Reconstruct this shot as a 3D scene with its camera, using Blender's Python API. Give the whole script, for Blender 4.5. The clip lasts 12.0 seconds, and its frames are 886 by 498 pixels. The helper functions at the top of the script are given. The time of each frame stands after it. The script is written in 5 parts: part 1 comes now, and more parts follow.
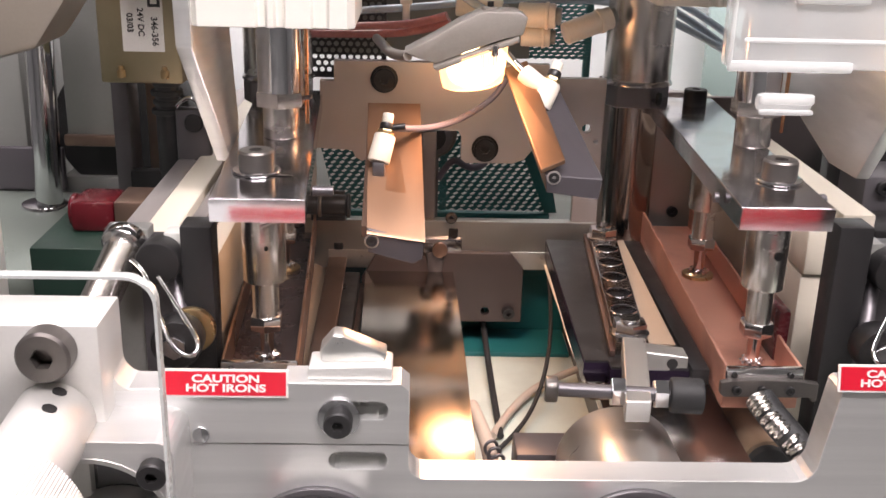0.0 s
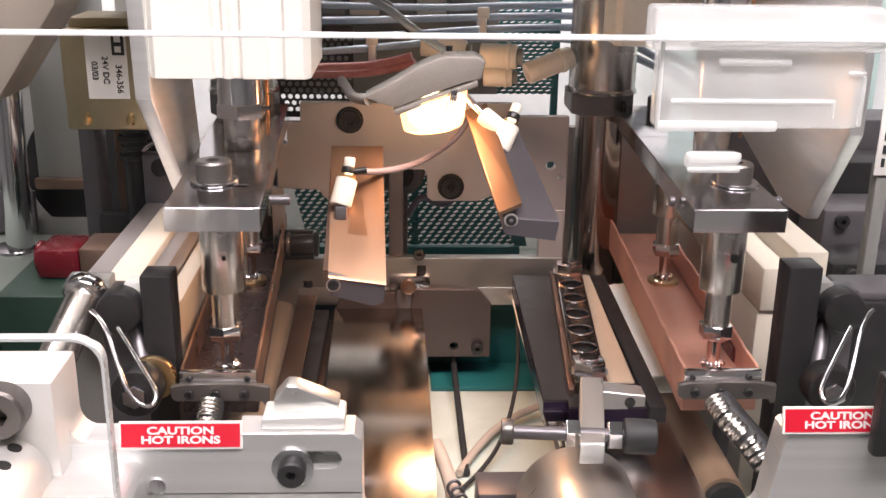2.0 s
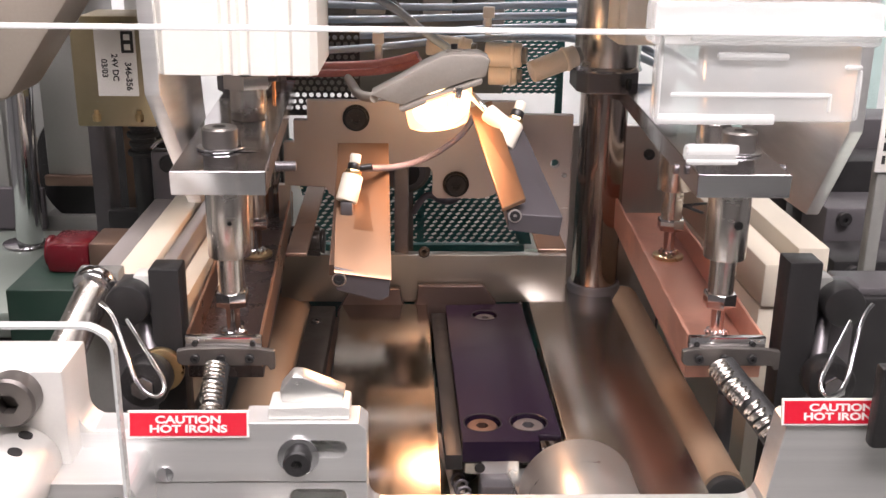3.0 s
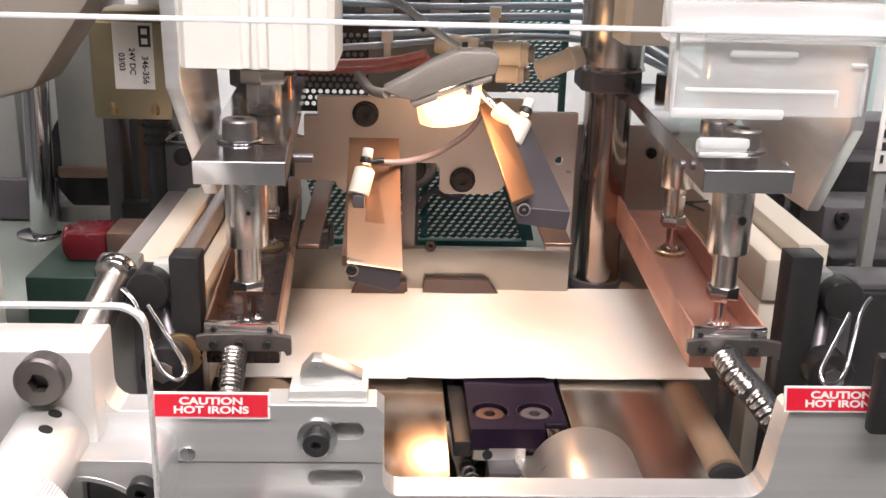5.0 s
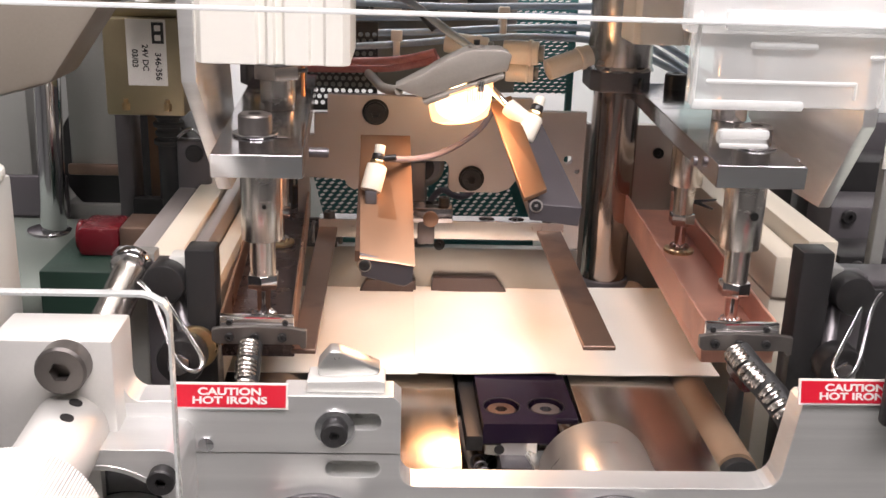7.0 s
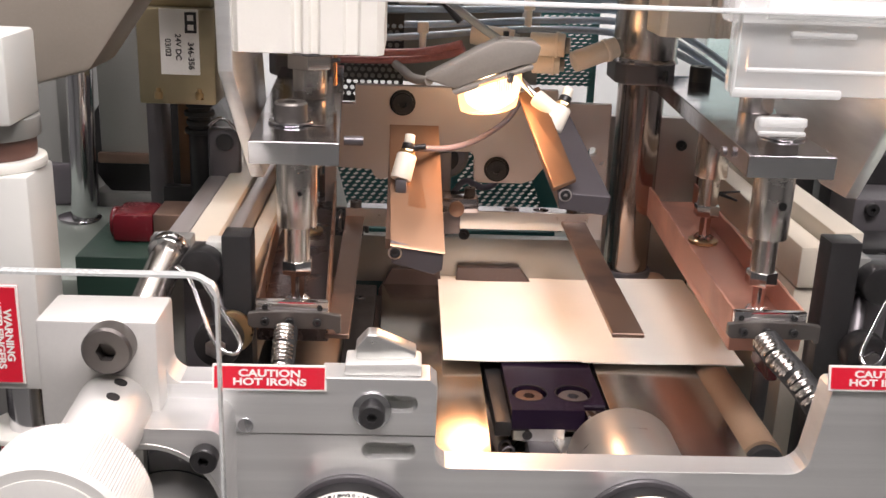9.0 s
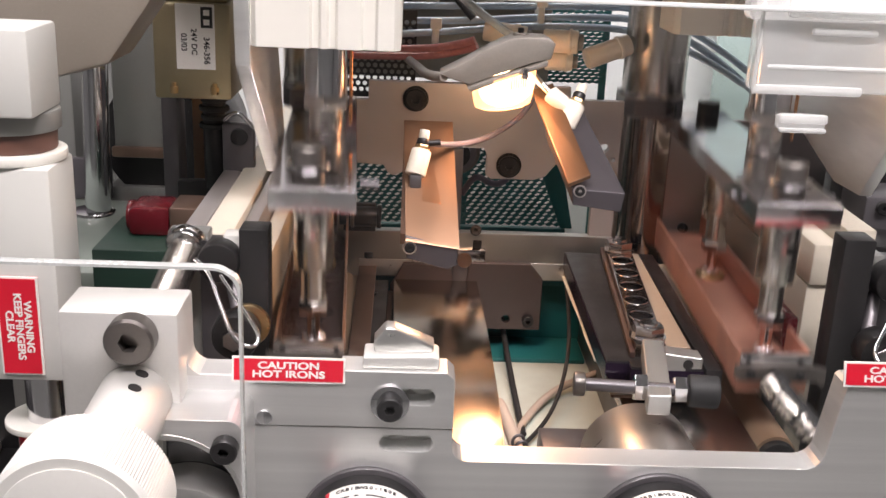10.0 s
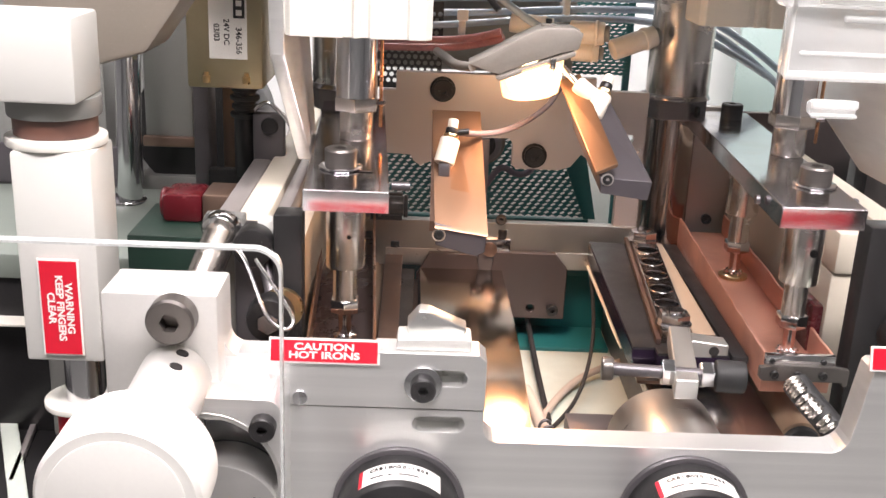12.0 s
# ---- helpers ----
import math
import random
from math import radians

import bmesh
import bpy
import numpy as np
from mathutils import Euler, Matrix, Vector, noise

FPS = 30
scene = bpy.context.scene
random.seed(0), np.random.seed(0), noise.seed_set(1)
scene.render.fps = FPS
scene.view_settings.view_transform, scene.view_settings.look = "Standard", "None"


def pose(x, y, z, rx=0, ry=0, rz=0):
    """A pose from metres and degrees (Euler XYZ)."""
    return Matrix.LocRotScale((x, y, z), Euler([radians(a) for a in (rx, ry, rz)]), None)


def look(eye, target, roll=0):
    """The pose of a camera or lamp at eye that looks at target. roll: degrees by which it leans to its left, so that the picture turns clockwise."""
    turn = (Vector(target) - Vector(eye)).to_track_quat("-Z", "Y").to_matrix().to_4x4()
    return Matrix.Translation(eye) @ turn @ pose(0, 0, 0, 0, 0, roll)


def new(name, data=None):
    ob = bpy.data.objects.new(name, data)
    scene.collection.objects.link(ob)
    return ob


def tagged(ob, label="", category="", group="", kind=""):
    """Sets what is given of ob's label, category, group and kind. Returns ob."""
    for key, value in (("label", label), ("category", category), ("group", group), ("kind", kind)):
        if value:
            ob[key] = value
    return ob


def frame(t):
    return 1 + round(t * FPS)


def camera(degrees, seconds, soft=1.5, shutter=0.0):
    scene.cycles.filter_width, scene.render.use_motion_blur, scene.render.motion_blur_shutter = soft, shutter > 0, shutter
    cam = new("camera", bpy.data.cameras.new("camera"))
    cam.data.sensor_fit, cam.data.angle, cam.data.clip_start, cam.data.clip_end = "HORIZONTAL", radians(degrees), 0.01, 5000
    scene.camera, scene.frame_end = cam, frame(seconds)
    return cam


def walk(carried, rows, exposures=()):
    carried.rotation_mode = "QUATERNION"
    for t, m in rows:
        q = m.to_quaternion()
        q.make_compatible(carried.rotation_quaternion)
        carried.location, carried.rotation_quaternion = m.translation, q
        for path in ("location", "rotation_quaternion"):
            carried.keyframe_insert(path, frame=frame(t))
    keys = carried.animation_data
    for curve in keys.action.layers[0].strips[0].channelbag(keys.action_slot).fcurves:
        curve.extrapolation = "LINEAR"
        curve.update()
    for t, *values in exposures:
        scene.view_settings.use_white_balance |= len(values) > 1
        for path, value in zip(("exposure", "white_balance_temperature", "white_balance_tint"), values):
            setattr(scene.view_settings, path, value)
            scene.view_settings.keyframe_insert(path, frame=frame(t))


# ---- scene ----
cam = camera(46.00, 12.0, 1.5, 0.5)
PATH = [
    (0, (0.0402, -0.3186, 0.2649), (0.0562, 0.1524, 0.0979), 1.53),
    (0.5, (0.0394, -0.3172, 0.2673), (0.0598, 0.1551, 0.1047), 1.12),
    (1, (0.0429, -0.3164, 0.2714), (0.0644, 0.1569, 0.1116), 0.93),
    (1.5, (0.0507, -0.3196, 0.2759), (0.0714, 0.1544, 0.1182), 0.85),
    (2, (0.0551, -0.3221, 0.2781), (0.0741, 0.1516, 0.1193), 0.81),
    (2.5, (0.0574, -0.3239, 0.2777), (0.0727, 0.1499, 0.1187), 0.74),
    (3, (0.0559, -0.3286, 0.2765), (0.0717, 0.1457, 0.1190), 0.83),
    (5, (0.0463, -0.3417, 0.2759), (0.0665, 0.1327, 0.1194), 1.58),
    (5.5, (0.0438, -0.3436, 0.2757), (0.0650, 0.1309, 0.1193), 1.70),
    (6, (0.0418, -0.3448, 0.2746), (0.0635, 0.1298, 0.1190), 1.83),
    (6.5, (0.0395, -0.3451, 0.2730), (0.0620, 0.1299, 0.1184), 1.89),
    (7, (0.0381, -0.3456, 0.2714), (0.0605, 0.1298, 0.1181), 1.87),
    (9, (0.0270, -0.3526, 0.2696), (0.0460, 0.1223, 0.1142), 2.15),
    (9.5, (0.0235, -0.3536, 0.2692), (0.0424, 0.1211, 0.1133), 2.34),
    (10, (0.0207, -0.3552, 0.2690), (0.0389, 0.1193, 0.1125), 2.46),
    (10.5, (0.0165, -0.3564, 0.2686), (0.0350, 0.1179, 0.1116), 2.63),
    (11, (0.0140, -0.3568, 0.2671), (0.0311, 0.1176, 0.1103), 2.71),
    (11.5, (0.0142, -0.3584, 0.2672), (0.0271, 0.1158, 0.1092), 2.59),
    (12, (0.0137, -0.3636, 0.2668), (0.0249, 0.1105, 0.1083), 2.47),
]
walk(cam, [(t, look(eye, target, roll)) for t, eye, target, roll in PATH],
     [(0, 0.24, 6900, 22), (3, 0.34, 6900, 22), (5, 0.19, 6900, 20), (6.5, 0.12, 6900, 20), (9.5, 0.02, 6900, 20), (10.5, 0.08, 6900, 20), (11, 0.10, 6900, 20), (11.5, 0.38, 6900, 20), (12, 0.60, 6900, 20)])

# ---------------------------------------------------------------- light
world = bpy.data.worlds.new("world")
scene.world = world
world.use_nodes = True
world.node_tree.nodes["Background"].inputs[0].default_value = (0.75, 0.82, 0.9, 1)
world.node_tree.nodes["Background"].inputs[1].default_value = 0.25
scene.view_settings.exposure = 0.0
MM = 0.001


def area_lamp(name, eye, target, sx, sy, watts, colour):
    data = bpy.data.lights.new(name, "AREA")
    data.shape, data.size, data.size_y, data.energy, data.color = "RECTANGLE", sx, sy, watts, colour
    ob = new(name, data)
    ob.matrix_world = look([v * MM for v in eye], [v * MM for v in target])
    return ob


area_lamp("ceiling_light_lamp", (220, -620, 1570), (90, 60, 60), 1.6, 0.6, 74, (0.97, 0.98, 1.0))
area_lamp("ceiling_light_lamp", (-200, 700, 1570), (40, 200, 60), 1.3, 0.3, 16, (0.93, 0.97, 1.0))
bulb = bpy.data.lights.new("work_lamp_bulb", "SPOT")
bulb.energy, bulb.color, bulb.shadow_soft_size, bulb.spot_size, bulb.spot_blend = 0.42, (1.0, 0.56, 0.30), 0.011, radians(165), 0.5
bulb_ob = new("work_lamp_bulb", bulb)
bulb_ob.matrix_world = look((0.071, 0.184, 0.174), (0.064, 0.135, 0.045))

# ---------------------------------------------------------------- materials


def mat(name, base, rough=0.5, metal=0.0, vary=0.12, scale=60.0, bump=0.05, stretch=(1, 1, 1), stain=None, coat=0.0, rvary=0.1, grain=700.0):
    """Surface with a large patchy variation, a fine grain and relief. scale in features per metre."""
    m = bpy.data.materials.new(name)
    m.use_nodes = True
    nt = m.node_tree
    b = nt.nodes["Principled BSDF"]
    co = nt.nodes.new("ShaderNodeTexCoord")
    mp = nt.nodes.new("ShaderNodeMapping")
    mp.inputs["Scale"].default_value = stretch
    nt.links.new(co.outputs["Object"], mp.inputs["Vector"])
    n1, n2 = nt.nodes.new("ShaderNodeTexNoise"), nt.nodes.new("ShaderNodeTexNoise")
    for n, s, d in ((n1, scale, 4), (n2, grain, 3)):
        n.inputs["Scale"].default_value, n.inputs["Detail"].default_value = s, d
        nt.links.new(mp.outputs[0], n.inputs["Vector"])
    add = nt.nodes.new("ShaderNodeMath")
    add.operation = "ADD"
    nt.links.new(n1.outputs[0], add.inputs[0])
    soft = nt.nodes.new("ShaderNodeMapRange")
    soft.inputs[3].default_value, soft.inputs[4].default_value = (0.38, 0.62) if metal > 0.5 else (0.2, 0.8)
    nt.links.new(n2.outputs[0], soft.inputs[0])
    nt.links.new(soft.outputs[0], add.inputs[1])
    rng = nt.nodes.new("ShaderNodeMapRange")
    rng.inputs[1].default_value, rng.inputs[2].default_value = 0.65, 1.35
    rng.inputs[3].default_value, rng.inputs[4].default_value = 1 - vary, 1 + vary
    nt.links.new(add.outputs[0], rng.inputs[0])
    mul = nt.nodes.new("ShaderNodeVectorMath")
    mul.operation = "SCALE"
    mul.inputs[0].default_value = base[:3]
    nt.links.new(rng.outputs[0], mul.inputs["Scale"])
    colour = mul.outputs[0]
    if stain:
        n3 = nt.nodes.new("ShaderNodeTexNoise")
        n3.inputs["Scale"].default_value, n3.inputs["Detail"].default_value = scale * 0.6, 6
        nt.links.new(co.outputs["Object"], n3.inputs["Vector"])
        ramp = nt.nodes.new("ShaderNodeMapRange")
        ramp.inputs[1].default_value, ramp.inputs[2].default_value = 0.5, 0.68
        nt.links.new(n3.outputs[0], ramp.inputs[0])
        mix = nt.nodes.new("ShaderNodeMix")
        mix.data_type = "RGBA"
        mix.inputs["B"].default_value = (*stain[:3], 1)
        nt.links.new(ramp.outputs[0], mix.inputs["Factor"])
        nt.links.new(colour, mix.inputs["A"])
        colour = mix.outputs["Result"]
    nt.links.new(colour, b.inputs["Base Color"])
    rr = nt.nodes.new("ShaderNodeMapRange")
    rr.inputs[1].default_value, rr.inputs[2].default_value = 0.65, 1.35
    rr.inputs[3].default_value, rr.inputs[4].default_value = max(0.02, rough - rvary), min(1, rough + rvary)
    nt.links.new(add.outputs[0], rr.inputs[0])
    nt.links.new(rr.outputs[0], b.inputs["Roughness"])
    b.inputs["Metallic"].default_value = metal
    b.inputs["Coat Weight"].default_value = coat
    if bump:
        bp = nt.nodes.new("ShaderNodeBump")
        bp.inputs["Strength"].default_value, bp.inputs["Distance"].default_value = bump * (0.25 if metal > 0.5 else 1.0), 0.0003
        nt.links.new(add.outputs[0], bp.inputs["Height"])
        nt.links.new(bp.outputs[0], b.inputs["Normal"])
    return m


def glow(name, colour, strength):
    m = bpy.data.materials.new(name)
    m.use_nodes = True
    b = m.node_tree.nodes["Principled BSDF"]
    b.inputs["Base Color"].default_value = (*colour, 1)
    b.inputs["Emission Color"].default_value = (*colour, 1)
    b.inputs["Emission Strength"].default_value = strength
    return m


def clear(name, tint, gloss, rough=0.02):
    """Thin clear sheet: light goes straight on, with a share of mirror gloss that grows at a glancing angle."""
    m = bpy.data.materials.new(name)
    m.use_nodes = True
    nt = m.node_tree
    nt.nodes.remove(nt.nodes["Principled BSDF"])
    out = nt.nodes["Material Output"]
    tr, gl, mx = nt.nodes.new("ShaderNodeBsdfTransparent"), nt.nodes.new("ShaderNodeBsdfGlossy"), nt.nodes.new("ShaderNodeMixShader")
    tr.inputs[0].default_value = (*tint, 1)
    gl.inputs["Roughness"].default_value = rough
    lw = nt.nodes.new("ShaderNodeLayerWeight")
    lw.inputs[0].default_value = gloss
    nt.links.new(lw.outputs["Fresnel"], mx.inputs[0])
    nt.links.new(tr.outputs[0], mx.inputs[1])
    nt.links.new(gl.outputs[0], mx.inputs[2])
    nt.links.new(mx.outputs[0], out.inputs[0])
    return m


ALU = mat("brushed_aluminium", (0.80, 0.80, 0.79), 0.36, 0.8, 0.11, 40, 0.6, (0.06, 1, 6), rvary=0.08)
MATTALU = mat("bead_blasted_aluminium", (0.70, 0.69, 0.66), 0.46, 0.45, 0.05, 40, 0.05)
ALU_Y = mat("milled_aluminium", (0.74, 0.74, 0.72), 0.32, 0.9, 0.07, 30, 0.05, (4, 0.4, 4))
CASTWHITE = mat("white_painted_cast", (0.60, 0.60, 0.57), 0.4, 0.0, 0.03, 30, 0.04)
WHITE = mat("white_plastic", (0.80, 0.78, 0.72), 0.4, 0.0, 0.04, 40, 0.02)
CREAM = mat("cream_paint", (0.66, 0.60, 0.50), 0.45, 0.0, 0.06, 30, 0.03)
STEEL = mat("ground_steel", (0.48, 0.46, 0.48), 0.13, 1.0, 0.06, 40, 0.06, (1, 3, 1), (0.40, 0.34, 0.30))
CHROME = mat("chromed_steel", (0.74, 0.74, 0.76), 0.12, 1.0, 0.04, 40, 0.01)
TURNED = mat("turned_steel", (0.70, 0.66, 0.62), 0.26, 1.0, 0.03, 40, 0.0, (1, 1, 3), rvary=0.03)
# brownish base puts the dark surroundings a chrome post mirrors into its colour
POST = mat("dark_mirroring_post", (0.36, 0.29, 0.26), 0.14, 1.0, 0.06, 30, 0.0, rvary=0.03)
PLATE = mat("grey_steel_plate", (0.53, 0.49, 0.48), 0.42, 0.72, 0.08, 30, 0.05)
SILLSTEEL = mat("grey_sill_steel", (0.40, 0.40, 0.38), 0.34, 0.9, 0.08, 40, 0.04)
IRONFLOOR = mat("burnt_iron_floor", (0.075, 0.048, 0.046), 0.28, 0.6, 0.2, 50, 0.06)
SPRINGSTEEL = mat("satin_spring_steel", (0.26, 0.155, 0.10), 0.38, 0.9, 0.06, 35, 0.03, (3, 0.6, 1))
DARKSTEEL = mat("dark_steel", (0.16, 0.15, 0.16), 0.42, 0.7, 0.15, 50, 0.06)
BROWNSTEEL = mat("heat_browned_steel", (0.26, 0.17, 0.13), 0.36, 0.85, 0.18, 40, 0.06, (1, 1, 1), (0.14, 0.09, 0.08))
PURPLE = mat("purple_black_anodised", (0.013, 0.007, 0.018), 0.24, 0.0, 0.06, 12, 0.0, rvary=0.03)
PURPLE.node_tree.nodes["Principled BSDF"].inputs["Specular IOR Level"].default_value = 0.28
BLACK = mat("black_oxide", (0.028, 0.027, 0.028), 0.38, 0.4, 0.2, 80, 0.05)
# near-black for surface discs that paint the shade inside holes
HOLESHADE = mat("hole_shade", (0.012, 0.011, 0.011), 0.7, 0.0, 0.2, 80, 0.0)
RUBBER = mat("black_rubber", (0.02, 0.02, 0.021), 0.6, 0.0, 0.2, 90, 0.05)
BARPOL = mat("scratched_polished_bar", (0.44, 0.385, 0.335), 0.16, 1.0, 0.14, 120, 0.14, (1, 0.25, 1), rvary=0.07)
BEDPOL = mat("polished_bed_plate", (0.62, 0.58, 0.54), 0.24, 1.0, 0.06, 40, 0.03, (1, 0.3, 1), rvary=0.04)
TEAL = mat("teal_paint", (0.008, 0.115, 0.12), 0.45, 0.0, 0.12, 30, 0.04)
BED = mat("pale_green_bed_paint", (0.55, 0.60, 0.54), 0.5, 0.0, 0.08, 20, 0.04, (1, 1, 1), (0.40, 0.42, 0.37))
TAN = mat("tan_press_pad", (0.33, 0.22, 0.145), 0.5, 0.0, 0.1, 50, 0.06)
CLOTH = mat("cream_stiff_cloth", (0.88, 0.855, 0.79), 0.8, 0.0, 0.05, 40, 0.12, grain=2200.0)
REDLAB = mat("red_label_enamel", (0.66, 0.015, 0.035), 0.35, 0.0, 0.04, 40, 0.0)
LABWHITE = mat("white_label", (0.82, 0.80, 0.76), 0.45, 0.0, 0.03, 40, 0.0)
INK = mat("black_ink", (0.03, 0.03, 0.03), 0.5, 0.0, 0.05, 40, 0.0)
GOLD = mat("yellow_passivated_zinc", (0.44, 0.37, 0.24), 0.38, 0.8, 0.14, 35, 0.06, (1, 1, 1), (0.38, 0.33, 0.20))
WINE = mat("dark_red_plastic", (0.085, 0.005, 0.009), 0.25, 0.0, 0.1, 40, 0.02)
TUBEBLUE = mat("clear_blue_tube", (0.36, 0.44, 0.53), 0.12, 0.0, 0.15, 60, 0.0, coat=1.0)
TUBERED = mat("clear_red_tube", (0.44, 0.17, 0.17), 0.2, 0.0, 0.2, 160, 0.0, coat=0.4)
LEAD = mat("grey_cable", (0.10, 0.095, 0.13), 0.45, 0.0, 0.1, 60, 0.02)
FLEX = mat("beige_cable", (0.44, 0.36, 0.30), 0.5, 0.0, 0.1, 60, 0.02)
BEIGE = mat("beige_fitting_plastic", (0.70, 0.64, 0.57), 0.4, 0.0, 0.06, 60, 0.02)
CERAMIC = mat("white_ceramic", (0.78, 0.72, 0.62), 0.35, 0.0, 0.04, 60, 0.02)
ORANGEWIRE = mat("copper_strip", (0.75, 0.36, 0.18), 0.25, 1.0, 0.08, 60, 0.02)
BRASS = mat("worn_brass", (0.60, 0.44, 0.24), 0.3, 1.0, 0.1, 60, 0.04)
LAMPGREY = mat("grey_lamp_casting", (0.33, 0.30, 0.27), 0.42, 0.3, 0.10, 60, 0.06)
LAMPGLOW = glow("lit_lamp_filament", (1.0, 0.72, 0.42), 9.0)


def lit_glass():
    """Ribbed lamp glass: part clear, part lit orange by the filament within."""
    m = glow("lit_lamp_glass", (1.0, 0.56, 0.24), 2.1)
    nt = m.node_tree
    mx, tr = nt.nodes.new("ShaderNodeMixShader"), nt.nodes.new("ShaderNodeBsdfTransparent")
    mx.inputs[0].default_value = 0.55
    nt.links.new(tr.outputs[0], mx.inputs[1])
    nt.links.new(nt.nodes["Principled BSDF"].outputs[0], mx.inputs[2])
    nt.links.new(mx.outputs[0], nt.nodes["Material Output"].inputs[0])
    return m


LAMPGLASS = lit_glass()
TUBEGLOW = glow("lit_ceiling_tube", (1.0, 0.97, 0.93), 4.0)
GUARD = clear("clear_acrylic", (0.965, 0.975, 0.97), 0.12)


def veiled(m, least, most, turn):
    """Pale veil mixed into a clear sheet for glare and smudges, in long slanting streaks like reflections."""
    nt = m.node_tree
    out = nt.nodes["Material Output"]
    before = out.inputs[0].links[0].from_socket
    co, mp, nz = nt.nodes.new("ShaderNodeTexCoord"), nt.nodes.new("ShaderNodeMapping"), nt.nodes.new("ShaderNodeTexNoise")
    mp.inputs["Rotation"].default_value = (0, radians(turn), 0)
    mp.inputs["Scale"].default_value = (30, 1, 3.5)
    nz.inputs["Scale"].default_value, nz.inputs["Detail"].default_value = 1.0, 3
    rng, df, mx = nt.nodes.new("ShaderNodeMapRange"), nt.nodes.new("ShaderNodeBsdfDiffuse"), nt.nodes.new("ShaderNodeMixShader")
    rng.inputs[1].default_value, rng.inputs[2].default_value = 0.42, 0.75
    rng.inputs[3].default_value, rng.inputs[4].default_value = least, most
    df.inputs[0].default_value = (0.85, 0.87, 0.86, 1)
    nt.links.new(co.outputs["Object"], mp.inputs["Vector"])
    nt.links.new(mp.outputs[0], nz.inputs["Vector"])
    nt.links.new(nz.outputs[0], rng.inputs[0])
    nt.links.new(rng.outputs[0], mx.inputs[0])
    nt.links.new(before, mx.inputs[1])
    nt.links.new(df.outputs[0], mx.inputs[2])
    nt.links.new(mx.outputs[0], out.inputs[0])


# veiling glare on the guard is put in as a faint pale film
veiled(GUARD, 0.0, 0.014, 12)


def frosted(name, share):
    """Half-clear plastic: part of the light goes straight on, the rest is scattered."""
    m = bpy.data.materials.new(name)
    m.use_nodes = True
    nt = m.node_tree
    mx, tr, pb = nt.nodes.new("ShaderNodeMixShader"), nt.nodes.new("ShaderNodeBsdfTransparent"), nt.nodes["Principled BSDF"]
    mx.inputs[0].default_value = share
    pb.inputs["Base Color"].default_value, pb.inputs["Roughness"].default_value, pb.inputs["Coat Weight"].default_value = (0.9, 0.91, 0.9, 1), 0.25, 0.8
    nt.links.new(tr.outputs[0], mx.inputs[1])
    nt.links.new(pb.outputs[0], mx.inputs[2])
    nt.links.new(mx.outputs[0], nt.nodes["Material Output"].inputs[0])
    return m


# clear plastic, made milkier to carry the hinge's reflected glare
MILKY = frosted("frosted_clear_plastic", 0.36)
GLARESTREAK = frosted("painted_glare_streak", 0.5)
# opaque white paints the light that a clear acrylic edge gathers
EDGE = mat("painted_edge_light", (0.88, 0.90, 0.89), 0.3, 0.0, 0.04, 40, 0.0, coat=0.6)
# salmon base paints the guard's reflection over the right iron
IRONSALMON = mat("salmon_reflection_iron", (0.68, 0.33, 0.24), 0.42, 0.4, 0.10, 30, 0.04, (1, 1, 1), (0.47, 0.22, 0.16))
LIP = mat("copper_coloured_lip", (0.46, 0.26, 0.17), 0.32, 0.9, 0.14, 40, 0.06)
BROWNPLATE = mat("browned_stop_plate", (0.125, 0.098, 0.096), 0.36, 0.75, 0.08, 40, 0.03)
BORE = mat("polished_dark_bore", (0.20, 0.20, 0.21), 0.10, 1.0, 0.05, 40, 0.0, rvary=0.03)
WORNBLACK = mat("worn_black_oxide", (0.17, 0.155, 0.145), 0.36, 0.8, 0.15, 80, 0.05)
BLOCKGREY = mat("dull_grey_steel", (0.12, 0.108, 0.12), 0.42, 0.65, 0.08, 40, 0.04)
BACKWHITE = mat("white_panel_paint", (0.86, 0.87, 0.87), 0.7, 0.0, 0.05, 12, 0.03, (1, 1, 1), (0.62, 0.64, 0.64))
# unseen walls, kept dim so that the metals mirror a darker room
WALL = mat("room_wall_paint", (0.30, 0.30, 0.30), 0.8, 0.0, 0.04, 2, 0.02, grain=40)
FLOORM = mat("grey_floor", (0.30, 0.30, 0.29), 0.6, 0.0, 0.1, 3, 0.03, grain=40)
GREYBOX = mat("grey_enamel", (0.21, 0.21, 0.20), 0.4, 0.1, 0.08, 30, 0.03)

# ---------------------------------------------------------------- building helpers, millimetres


def thing(name, at, label, category, group="", kind="", yaw=0):
    ob = new(name)
    ob.empty_display_size = 0.01
    ob.matrix_world = pose(at[0] * MM, at[1] * MM, at[2] * MM, 0, 0, yaw)
    ob["o"] = [float(v) for v in at]
    return tagged(ob, label, category, group, kind)


